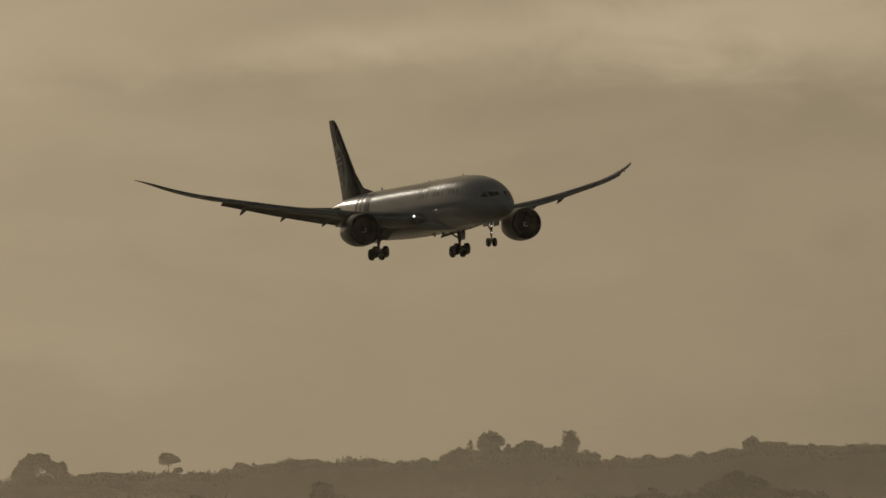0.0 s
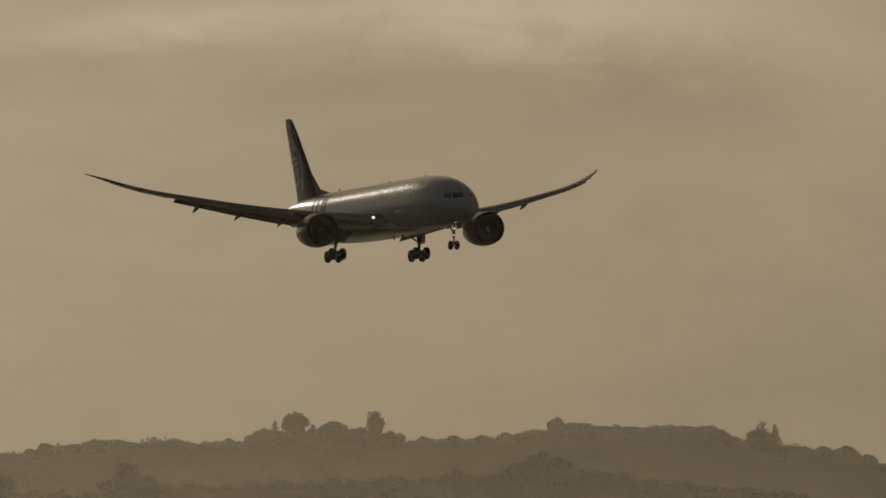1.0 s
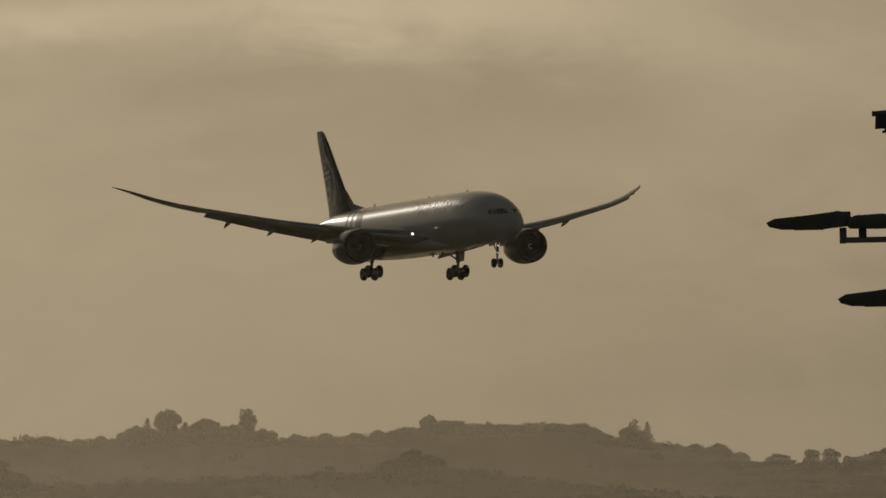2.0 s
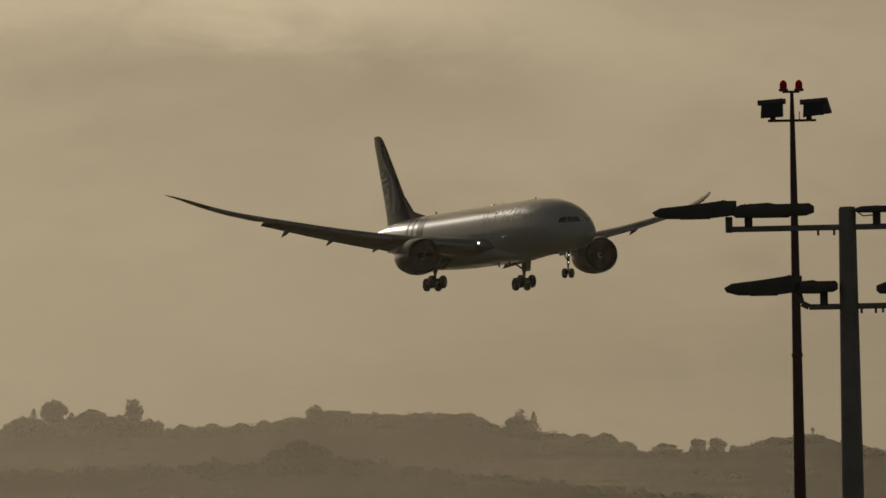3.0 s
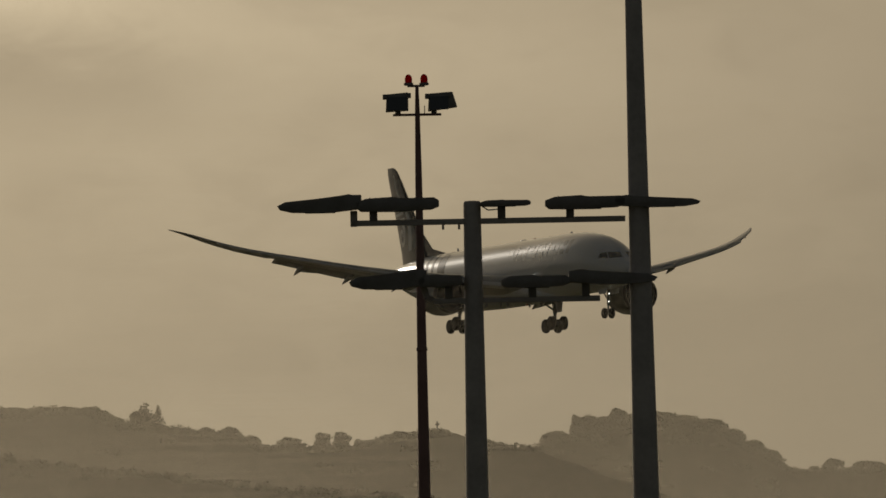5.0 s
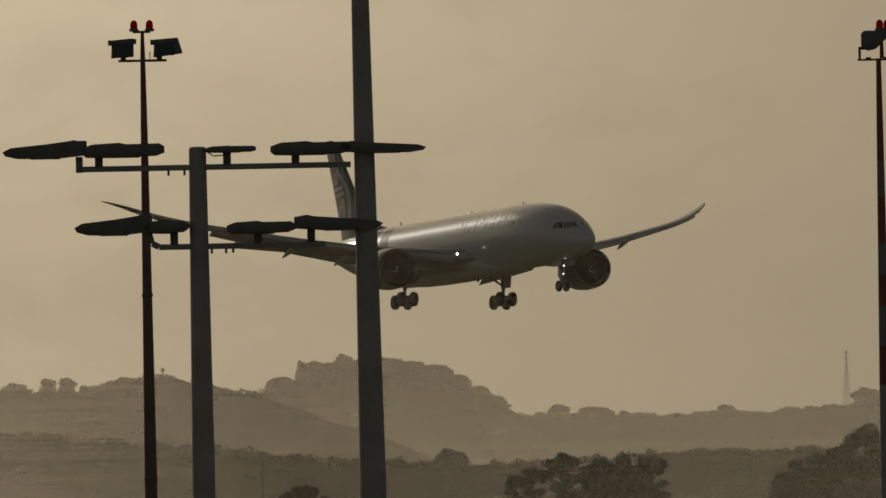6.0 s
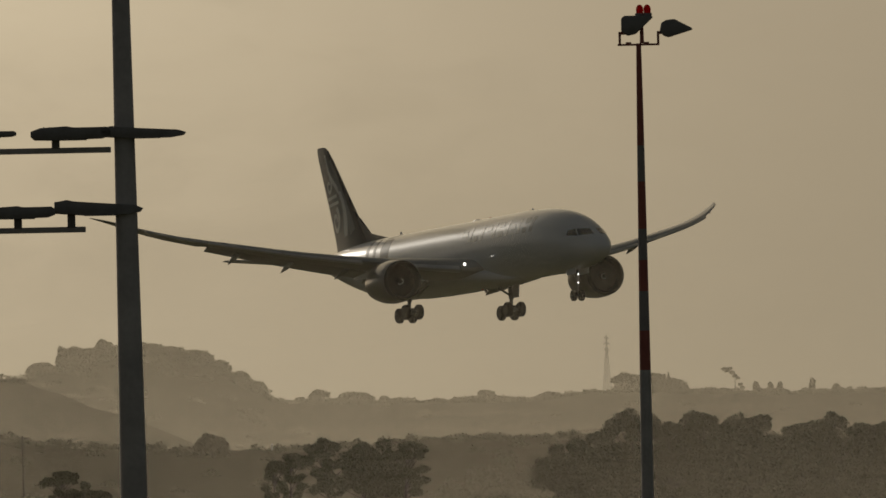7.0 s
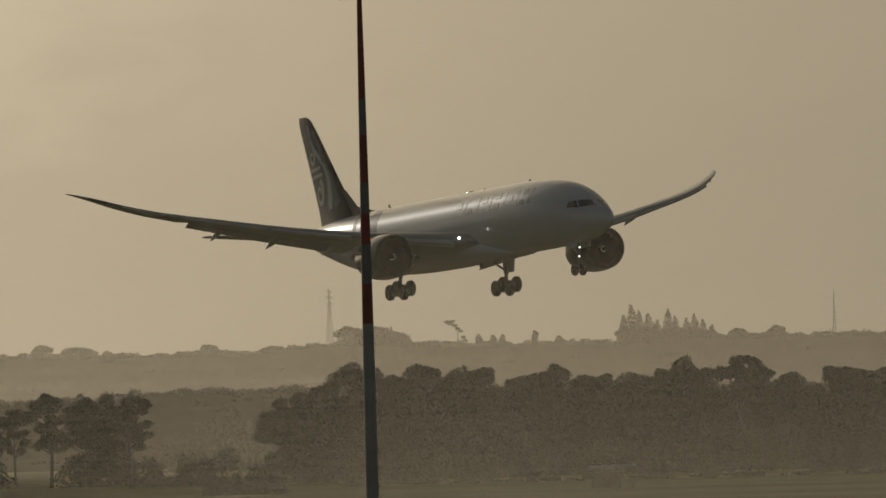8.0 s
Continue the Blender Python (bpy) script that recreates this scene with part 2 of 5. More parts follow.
def part(name, bm, mat, parent=None, label="", smooth=True, m=None):
    """One mesh object from a bmesh, under a thing or a part."""
    me = bpy.data.meshes.new(name)
    bmesh.ops.recalc_face_normals(bm, faces=bm.faces)
    bm.to_mesh(me)
    bm.free()
    me.materials.append(mat)
    if smooth:
        me.polygons.foreach_set("use_smooth", [True] * len(me.polygons))
        me.set_sharp_from_angle(angle=radians(38))
    ob = new(name, me)
    if parent:
        ob.parent = parent
    if m is not None:
        ob.matrix_basis = m
    return tagged(ob, label)


def loft(bm, rings, caps=True, closed=True):
    """A skin over rings of equally many points."""
    rows = [[bm.verts.new(p) for p in ring] for ring in rings]
    n = len(rows[0])
    for a, b in zip(rows, rows[1:]):
        for i in range(n if closed else n - 1):
            j = (i + 1) % n
            bm.faces.new((a[i], a[j], b[j], b[i]))
    if caps:
        bm.faces.new(rows[0])
        bm.faces.new(rows[-1][::-1])
    return bm


def turned(profile, axis="Z", n=24, centre=(0, 0, 0), caps=True):
    """A turned body: profile of (along, radius)."""
    rings = []
    for along, r in profile:
        ring = []
        for i in range(n):
            c, s = math.cos(2 * math.pi * i / n) * r, math.sin(2 * math.pi * i / n) * r
            p = {"X": (along, c, s), "Y": (c, along, s), "Z": (c, s, along)}[axis]
            ring.append(Vector(p) + Vector(centre))
        rings.append(ring)
    return loft(bmesh.new(), rings, caps)


def rod(bm, a, b, r0, r1=None, n=10):
    """A round bar from a to b, added to bm."""
    a, b = Vector(a), Vector(b)
    r1 = r0 if r1 is None else r1
    q = (b - a).to_track_quat("Z", "Y")
    rings = [[p + q @ Vector((math.cos(2 * math.pi * i / n) * r, math.sin(2 * math.pi * i / n) * r, 0)) for i in range(n)]
             for p, r in ((a, r0), (b, r1))]
    return loft(bm, rings)


def box(bm, lo, hi, bevel=0.0):
    made = bmesh.ops.create_cube(bm, size=1.0)["verts"]
    for v in made:
        v.co = Vector([lo[k] + (v.co[k] + 0.5) * (hi[k] - lo[k]) for k in range(3)])
    if bevel:
        edges = list({e for v in made for e in v.link_edges})
        bmesh.ops.bevel(bm, geom=edges, offset=bevel, segments=2, profile=0.5, affect="EDGES")
    return bm


def slab(outline, y0, y1, bevel=0.0):
    """An outline of (x, z) drawn out from y0 to y1."""
    bm = bmesh.new()
    rings = [[(x, y, z) for x, z in outline] for y in (y0, y1)]
    loft(bm, rings)
    if bevel:
        bmesh.ops.bevel(bm, geom=list(bm.edges), offset=bevel, segments=2, profile=0.5, affect="EDGES")
    return bm


def smooth_curve(xs, table, col):
    """Monotone-safe smooth interpolation (Catmull-Rom with clamped slopes) of one column over the first."""
    x, y = np.array([r[0] for r in table], float), np.array([r[col] for r in table], float)
    d = np.diff(y) / np.diff(x)
    s = np.zeros(len(x))
    s[1:-1] = np.where(d[1:] * d[:-1] > 0, 2 * d[1:] * d[:-1] / (d[1:] + d[:-1] + 1e-12), 0)
    s[0], s[-1] = d[0], d[-1]
    k = np.clip(np.searchsorted(x, xs) - 1, 0, len(x) - 2)
    h = x[k + 1] - x[k]
    u = (xs - x[k]) / h
    return ((1 + 2 * u) * (1 - u) ** 2 * y[k] + u * (1 - u) ** 2 * h * s[k] + u * u * (3 - 2 * u) * y[k + 1] + u * u * (u - 1) * h * s[k + 1])


def spot(dist, mils, height=0.0):
    """A place so far off, by thousandths of a radian to the right of +y, at that height over the field."""
    return Vector((dist * math.sin(mils / 1000), dist * math.cos(mils / 1000), height))


def rise(dist, lift):
    """The height that stands so many thousandths of a radian over the eye's level at that distance."""
    return EYE[2] + dist * lift / 1000


# ---- land ----
def make_ground():
    """The flat airfield and plain, one sheet out to the horizon."""
    xs = np.concatenate([np.linspace(-4800, -400, 12), np.linspace(-300, 700, 41), np.linspace(900, 4800, 12)])
    ys = np.concatenate([np.linspace(-4000, -100, 8), np.linspace(0, 1700, 12), np.linspace(1750, 2500, 40), np.linspace(2700, 4900, 10)])
    verts = []
    for y in ys:
        for x in xs:
            z = 0.35 * noise.noise(Vector((x, y, 0)) * 0.03) if 1700 < y < 2600 and -350 < x < 750 else 0.0
            verts.append((x, y, z))
    n = len(xs)
    faces = [(j * n + i, j * n + i + 1, (j + 1) * n + i + 1, (j + 1) * n + i) for j in range(len(ys) - 1) for i in range(n - 1)]
    return tagged(new("ground", mesh_of("ground", verts, faces, M_GRASS, True)), "flat dry olive grass field", "ground", kind="structure")


# crest lines: thousandths of a radian to the right, and above the eye's level
CREST_FAR = [(-40, 5.2), (-25, 5.2), (-18, 5.4), (-13, 5.3), (-8.4, 6.0), (-5.6, 6.0), (-2.9, 5.75), (3.5, 5.9), (9.2, 5.65), (14, 5.8),
             (18, 6.2), (25.6, 6.1), (27.3, 5.4), (31.4, 4.8), (34, 4.35), (35.4, 3.8), (39, 3.75), (43, 4.3), (45.5, 4.6), (48, 3.85),
             (50.8, 3.4), (54, 2.2), (60, 0.0), (66, -2.6)]
CREST_BACK = [(30, 2.5), (44, 3.2), (50.7, 3.5), (51.4, 3.8), (53.5, 4.35), (56.5, 4.8), (59.5, 4.6), (61.4, 3.95), (63.6, 2.75), (65.4, 1.95), (72, 1.95),
              (79, 1.95), (84, 2.3), (91, 2.1), (99, 2.0), (105, 2.15), (112, 2.1), (130, 2.2)]
CREST_MID = [(-40, 3.2), (-12, 3.2), (0, 3.5), (11, 3.6), (17, 3.9), (24, 3.1), (36, 1.6), (48, 0.4), (57, -0.4), (66, -0.6), (73, -0.2), (80, -0.2), (90, -0.5), (130, -0.8)]


def make_hill(name, crest, dist, foot, label):
    """A long hill: the near slope, the crest line and the far slope, as one skin."""
    a0, a1 = crest[0][0], crest[-1][0]
    azs = np.arange(a0, a1 + 0.01, 0.35)
    lift = smooth_curve(azs, crest, 1)
    verts, steps = [], [(-1.0, 0.0), (-0.8, 0.10), (-0.55, 0.38), (-0.3, 0.72), (-0.12, 0.93), (0.0, 1.0), (0.15, 0.95), (0.5, 0.5), (1.0, 0.0)]
    for az, el in zip(azs, lift):
        top = rise(dist, el)
        for s, k in steps:
            d = dist + s * (foot if s < 0 else 320)
            jut = 1.2 * noise.noise(Vector((az * 0.7, s * 3, dist * 0.01))) * (1 - abs(s))
            verts.append(spot(d, az, max(-0.5, top * k - 0.5 + jut * k * 0.6)))
    n = len(steps)
    faces = [(i * n + j, (i + 1) * n + j, (i + 1) * n + j + 1, i * n + j + 1) for i in range(len(azs) - 1) for j in range(n - 1)]
    return tagged(new(name, mesh_of(name, verts, faces, M_HILL, True)), label, "hill", kind="structure")


def slope_height(crest, dist, foot, az, d):
    """The near slope's height at that place."""
    top = rise(dist, float(smooth_curve(np.array([az]), crest, 1)[0]))
    s = (d - dist) / foot
    k = np.interp(s, [-1, -0.8, -0.55, -0.3, -0.12, 0], [0, 0.10, 0.38, 0.72, 0.93, 1])
    return max(0.0, top * k - 0.5)


def leaf_cloud(blobs, leaf, rng):
    """Many small leaf sprays in uneven clumps. blobs: (x, y, z, rx, ry, rz, count). Returns vertices and faces."""
    verts, faces = [], []
    for x, y, z, rx, ry, rz, count in blobs:
        v = rng.normal(size=(count, 3))
        v /= np.linalg.norm(v, axis=1, keepdims=True)
        radius = 0.40 + 0.58 * rng.random((count, 1)) ** 0.5 + 0.16 * rng.random((count, 1)) ** 5
        lump = 1 + 0.22 * np.sin(3 * v[:, :1] + x) * np.cos(4 * v[:, 2:] + y)
        c = np.array([x, y, z]) + v * radius * lump * [rx, ry, rz]
        s = leaf * (0.6 + 0.9 * rng.random(count))
        a = rng.normal(size=(count, 3))
        a /= np.linalg.norm(a, axis=1, keepdims=True)
        b = np.cross(a, rng.normal(size=(count, 3)))
        b /= np.linalg.norm(b, axis=1, keepdims=True) + 1e-9
        a, b = a * s[:, None], b * s[:, None] * 0.6
        n0 = len(verts)
        quads = np.stack([c - a, c - b * 1.1, c + a, c + b], 1).reshape(-1, 3)
        verts.extend(map(tuple, quads.tolist()))
        faces.extend((n0 + 4 * i, n0 + 4 * i + 1, n0 + 4 * i + 2, n0 + 4 * i + 3) for i in range(count))
    return verts, faces


def make_woods(name, spots, leaf, mat, label, seed, density=1.0, cap=280):
    """Bushes and tree tops nobody could count, as one stuff. spots: (place, width, height)."""
    rng = np.random.default_rng(seed)
    blobs = []
    for p, w, h in spots:
        n = max(30, int(density * 26 * (w * h) / (leaf * leaf * 4)))
        n = min(n, cap)
        blobs.append((p.x, p.y, p.z + 0.42 * h, w / 2, w / 2, h * 0.58, n))
    verts, faces = leaf_cloud(blobs, leaf, rng)
    return tagged(new(name, mesh_of(name, verts, faces, mat)), label, "woods", kind="stuff")


def make_tree(name, height, blobs, leaf, mat, label, trunk_r=0.25, bare=0.0, seed=1, lean=0.0, group="", wide=1.0):
    """A tree: tapered trunk with limbs that reach into the clumps, and a crown of leaf sprays. blobs are in fractions of the height."""
    rng = np.random.default_rng(seed)
    tree = new(name)
    bm = bmesh.new()
    tip = Vector((lean * height, 0, height * 0.86))
    bend = Vector((lean * height * 0.3 + 0.02 * height, 0, height * 0.45))
    rod(bm, (0, 0, -0.3), bend, trunk_r, trunk_r * 0.7, 8)
    rod(bm, bend, tip, trunk_r * 0.7, trunk_r * 0.15, 8)
    scaled = []
    for x, y, z, rx, ry, rz, n in blobs:
        x, rx, ry = x * wide, rx * wide, ry * wide
        c = Vector((x, y, z)) * height
        scaled.append((c.x, c.y, c.z, rx * height, ry * height, rz * height, n))
        if abs(x) + abs(y) > 0.05:
            zz = max(bare * height, c.z - 0.55 * (abs(x) + abs(y)) * height - 0.3 * rz * height)
            k = min(1.0, max(0.0, zz / (height * 0.45)))
            start = bend * k if zz < height * 0.45 else bend.lerp(tip, min(1, (zz - height * 0.45) / (height * 0.41)))
            rod(bm, start, c, trunk_r * 0.34, trunk_r * 0.08, 6)
    part("trunk", bm, M_BARK, tree)
    verts, faces = leaf_cloud(scaled, leaf, rng)
    crown = new("crown", mesh_of("crown", verts, faces, mat))
    crown.parent = tree
    return tagged(tree, label, "tree", group)


def put(thing, p, turn=0.0):
    thing.matrix_basis = Matrix.Translation(p) @ pose(0, 0, 0, 0, 0, turn)
    return thing


def random_blobs(kind, seed, n_leaf):
    """Clump lists by habit of growth."""
    rng = np.random.default_rng(seed)
    out = []
    if kind == "round":
        for i in range(9):
            a = rng.random() * 6.28
            r = 0.16 * rng.random() ** 0.5
            out.append((r * math.cos(a), r * math.sin(a), 0.45 + 0.42 * rng.random(), 0.14 + 0.07 * rng.random(), 0.15, 0.12 + 0.05 * rng.random(), n_leaf))
        out += [(0, 0, 0.62, 0.22, 0.22, 0.2, n_leaf * 2), (0, 0, 0.87, 0.13, 0.13, 0.12, n_leaf), (0.03, 0, 0.3, 0.24, 0.2, 0.18, n_leaf)]
    elif kind == "column":
        for i in range(20):
            v = rng.normal(size=3)
            v *= rng.random() ** 0.33 / np.linalg.norm(v)
            out.append((0.13 * v[0], 0.13 * v[1], 0.56 + 0.36 * v[2], 0.08 + 0.03 * rng.random(), 0.1, 0.06 + 0.03 * rng.random(), n_leaf // 2))
        out += [(0, 0, 0.58, 0.17, 0.16, 0.36, n_leaf * 2), (0.02, 0, 0.14, 0.22, 0.2, 0.12, n_leaf)]
    elif kind == "umbrella":
        for i in range(8):
            x = -0.36 + 0.72 * i / 7
            out.append((x, 0.1 * (rng.random() - 0.5), 0.84 - 0.9 * x * x + 0.04 * rng.random(), 0.15, 0.16, 0.075, n_leaf))
        out += [(0, 0, 0.9, 0.22, 0.2, 0.08, n_leaf), (-0.28, 0, 0.6, 0.12, 0.12, 0.07, n_leaf // 2), (0.25, 0, 0.55, 0.14, 0.12, 0.08, n_leaf // 2)]
    elif kind == "ball":
        for i in range(18):
            v = rng.normal(size=3)
            v *= rng.random() ** 0.33 / np.linalg.norm(v)
            out.append((0.24 * v[0], 0.22 * v[1], 0.66 + 0.22 * v[2], 0.10 + 0.04 * rng.random(), 0.11, 0.09 + 0.03 * rng.random(), n_leaf))
        out += [(0, 0, 0.66, 0.24, 0.22, 0.22, n_leaf * 2), (-0.05, 0, 0.30, 0.20, 0.2, 0.16, n_leaf), (0.1, 0, 0.20, 0.22, 0.2, 0.16, n_leaf)]
    elif kind == "wispy":
        for x, z, w in ((-0.42, 0.95, 0.10), (-0.30, 0.90, 0.12), (-0.16, 0.96, 0.08), (-0.10, 0.82, 0.10), (0.02, 0.70, 0.09), (0.14, 0.62, 0.07), (0.22, 0.40, 0.09), (0.30, 0.28, 0.10), (0.10, 0.22, 0.10)):
            out.append((x, 0.05 * (rng.random() - 0.5), z, w, w, w * 0.5, max(10, n_leaf // 3)))
    elif kind == "parasol":
        for i in range(11):
            a = rng.random() * 6.28
            r = 0.30 * rng.random() ** 0.5
            out.append((r * math.cos(a), r * math.sin(a), 0.90 - 1.9 * r * r + 0.04 * rng.random(), 0.12 + 0.04 * rng.random(), 0.13, 0.07 + 0.02 * rng.random(), n_leaf))
        out += [(0, 0, 0.76, 0.28, 0.24, 0.13, n_leaf * 2), (0.30, 0, 0.44, 0.14, 0.12, 0.09, n_leaf), (0.22, 0, 0.34, 0.10, 0.1, 0.06, n_leaf // 2)]
    elif kind == "dome":
        for i in range(15):
            a = rng.random() * 6.28
            u = rng.random()
            r = 0.36 * math.cos(1.45 * u)
            out.append((r * math.cos(a), r * math.sin(a), 0.30 + 0.54 * math.sin(1.5 * u), 0.11 + 0.06 * rng.random(), 0.14, 0.13 + 0.05 * rng.random(), n_leaf))
        out += [(-0.12, 0, 0.76, 0.17, 0.16, 0.16, n_leaf), (0.11, 0, 0.78, 0.17, 0.16, 0.16, n_leaf), (0, 0.1, 0.82, 0.15, 0.15, 0.15, n_leaf)]
        out += [(0, 0, 0.45, 0.36, 0.34, 0.42, n_leaf * 3), (0, 0, 0.18, 0.46, 0.4, 0.22, n_leaf * 2)]
    elif kind == "conifer":
        for i in range(9):
            z = 0.1 + 0.88 * i / 8
            w = 0.30 * (1.02 - z) + 0.03
            out.append((0.03 * (rng.random() - 0.5), 0, z, w, w, 0.08, max(12, int(n_leaf * (1.2 - z)))))
    elif kind == "pine":
        for i in range(26):
            a = rng.random() * 6.28
            z = 0.96 - 0.5 * rng.random() ** 1.5
            r = 0.03 + 0.25 * rng.random() * (1.2 - abs(z - 0.8) * 2.2)
            out.append((1.35 * r * math.cos(a), r * math.sin(a), z - 0.25 * r, 0.06 + 0.05 * rng.random(), 0.08, 0.03 + 0.03 * rng.random(), int(n_leaf * 0.85)))
        out += [(0.02, 0, 0.93, 0.10, 0.1, 0.03, n_leaf), (-0.04, 0, 0.82, 0.15, 0.12, 0.04, n_leaf)]
    elif kind == "broad":
        for i in range(16):
            a = rng.random() * 6.28
            r = 0.30 * rng.random() ** 0.5
            z = 0.38 + 0.5 * rng.random() * (1 - 0.6 * r / 0.3) + 0.08
            out.append((1.3 * r * math.cos(a), r * math.sin(a), z, 0.15 + 0.06 * rng.random(), 0.14, 0.09 + 0.04 * rng.random(), n_leaf))
        out += [(0, 0, 0.55, 0.3, 0.26, 0.18, n_leaf * 2), (0.05, 0, 0.9, 0.12, 0.12, 0.07, n_leaf), (-0.12, 0, 0.26, 0.22, 0.2, 0.16, n_leaf), (0.14, 0, 0.22, 0.2, 0.2, 0.16, n_leaf)]
    return out


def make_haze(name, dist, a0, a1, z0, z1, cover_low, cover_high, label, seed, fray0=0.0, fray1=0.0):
    """Stand-in for haze over the plain: fine level mirror strips, too thin to be told apart, that veil what lies
    behind; thicker low down.
    """
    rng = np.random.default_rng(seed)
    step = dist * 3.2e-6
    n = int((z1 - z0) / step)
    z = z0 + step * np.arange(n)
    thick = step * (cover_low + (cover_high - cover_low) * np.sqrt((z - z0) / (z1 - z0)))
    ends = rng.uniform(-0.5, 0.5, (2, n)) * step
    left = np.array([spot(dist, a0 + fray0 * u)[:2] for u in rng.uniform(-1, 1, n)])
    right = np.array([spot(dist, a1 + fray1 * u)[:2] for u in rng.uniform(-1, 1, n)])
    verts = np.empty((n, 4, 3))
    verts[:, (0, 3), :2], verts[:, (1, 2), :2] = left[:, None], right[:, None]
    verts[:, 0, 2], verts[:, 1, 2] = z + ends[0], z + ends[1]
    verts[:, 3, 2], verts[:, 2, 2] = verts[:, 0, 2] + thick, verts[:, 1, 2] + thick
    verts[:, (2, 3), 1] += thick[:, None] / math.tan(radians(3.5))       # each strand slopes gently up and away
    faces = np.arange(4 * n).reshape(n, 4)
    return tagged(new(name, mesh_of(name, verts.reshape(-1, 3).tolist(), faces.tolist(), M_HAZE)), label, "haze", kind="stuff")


D_FAR, D_BACK, D_MID, D_WOOD = 4050.0, 4550.0, 3000.0, 2200.0
make_ground()
make_hill("hill_far", CREST_FAR, D_FAR, 420, "hazy wooded ridge behind the plain")
make_hill("hill_back", CREST_BACK, D_BACK, 360, "long low hill fading in the haze")
make_hill("hill_mid", CREST_MID, D_MID, 380, "low wooded rise in front of the ridge")


def scatter(crest, dist, foot, a0, a1, count, w0, w1, h0, h1, seed, low=-0.9, rim=0.35):
    """Places for bushes on a slope, a part of them along the crest."""
    rng = random.Random(seed)
    spots = []
    for i in range(count):
        az = rng.uniform(a0, a1)
        s = rng.uniform(-0.06, 0.01) if rng.random() < rim else low * rng.random() ** 1.3
        d = dist + s * foot
        w, h = rng.uniform(w0, w1), rng.uniform(h0, h1)
        spots.append((spot(d, az, slope_height(crest, dist, foot, az, d) - 0.55 * h), w, h))
    return spots


make_woods("woods_far", scatter(CREST_FAR, D_FAR, 420, -34, 50.5, 620, 3.0, 8.0, 1.6, 3.6, 3, rim=0.85), 0.3, M_LEAF_FAR, "scrub and tree tops over the hazy ridge", 11)
make_woods("woods_back", scatter(CREST_BACK, D_BACK, 360, 38, 126, 560, 2.5, 6.5, 1.0, 2.6, 5, rim=0.85), 0.3, M_LEAF_FAR, "scrub and hedges along the distant hill", 12)
make_woods("ridge_grove", [(spot(D_FAR - 14 + 6 * math.sin(9 * i), 0.2 + 7.6 * i / 26, rise(D_FAR, 5.6)), 4.0 + 1.5 * math.sin(5 * i), 3.0 + 0.9 * math.sin(7 * i)) for i in range(27)],
           0.42, M_LEAF_FAR, "bushy grove at the foot of the tall trees", 18)
make_woods("conifer_brush", [(spot(D_BACK - 8, 99.9 + 4.9 * i / 16, rise(D_BACK, 1.95)), 3.6, 3.0 - 1.0 * i / 16) for i in range(17)], 0.42, M_LEAF_FAR, "dense brush between the conifers", 19)
make_woods("hilltop_wood", scatter(CREST_BACK, D_BACK, 360, 51.2, 63.5, 110, 5.0, 10.0, 1.6, 3.4, 9, low=-0.4, rim=0.6), 0.34, M_LEAF_FAR, "dense wood on the round hilltop", 14)
make_woods("woods_mid", scatter(CREST_MID, D_MID, 380, -34, 126, 620, 2.0, 5.0, 1.2, 3.2, 7, rim=0.6), 0.26, M_LEAF_MID, "scrub and tree tops on the low rise", 13)

# sheets of mirror strips in place of haze between the ranges, thicker towards the ground
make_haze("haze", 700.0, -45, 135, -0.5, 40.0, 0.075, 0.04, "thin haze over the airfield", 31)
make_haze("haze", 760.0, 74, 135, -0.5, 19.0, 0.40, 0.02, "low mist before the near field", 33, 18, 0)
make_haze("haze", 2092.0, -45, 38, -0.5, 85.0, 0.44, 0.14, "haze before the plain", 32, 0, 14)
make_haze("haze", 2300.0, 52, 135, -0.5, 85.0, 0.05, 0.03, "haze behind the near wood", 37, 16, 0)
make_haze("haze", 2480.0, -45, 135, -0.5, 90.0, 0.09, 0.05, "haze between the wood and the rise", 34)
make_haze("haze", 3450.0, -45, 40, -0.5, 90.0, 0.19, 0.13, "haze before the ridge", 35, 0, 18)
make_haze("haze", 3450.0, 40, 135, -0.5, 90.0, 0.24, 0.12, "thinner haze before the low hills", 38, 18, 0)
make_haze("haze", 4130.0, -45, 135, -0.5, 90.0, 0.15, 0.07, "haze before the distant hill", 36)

# single trees that stand out on the ridges: habit, thousandths to the right, top above eye level, size, seed
def tree_on(crest, dist, foot, habit, az, width, top, seed, label, group, back=10.0, leaf=0.27):
    """A tree on a hill's crest. width: in thousandths of the distance."""
    base = slope_height(crest, dist, foot, az, dist - back) - 0.8
    h = max(1.8, rise(dist - back, top) - base)
    girth = {"dome": 0.76, "round": 0.62, "column": 0.44, "umbrella": 0.95, "parasol": 0.78, "ball": 0.62, "wispy": 0.9, "conifer": 0.5}[habit]
    wide = width * 0.001 * dist / (girth * h)
    n = int(min(420, max(90, 60 + 3.6 * h * width * 0.001 * dist)))
    n = n // 3 if habit == "umbrella" and dist > 4300 else n
    return put(make_tree("tree", h, random_blobs(habit, seed, n), leaf, M_LEAF_FAR, label, 0.14, 0.3, seed, group=group, wide=wide), spot(dist - back, az, base))


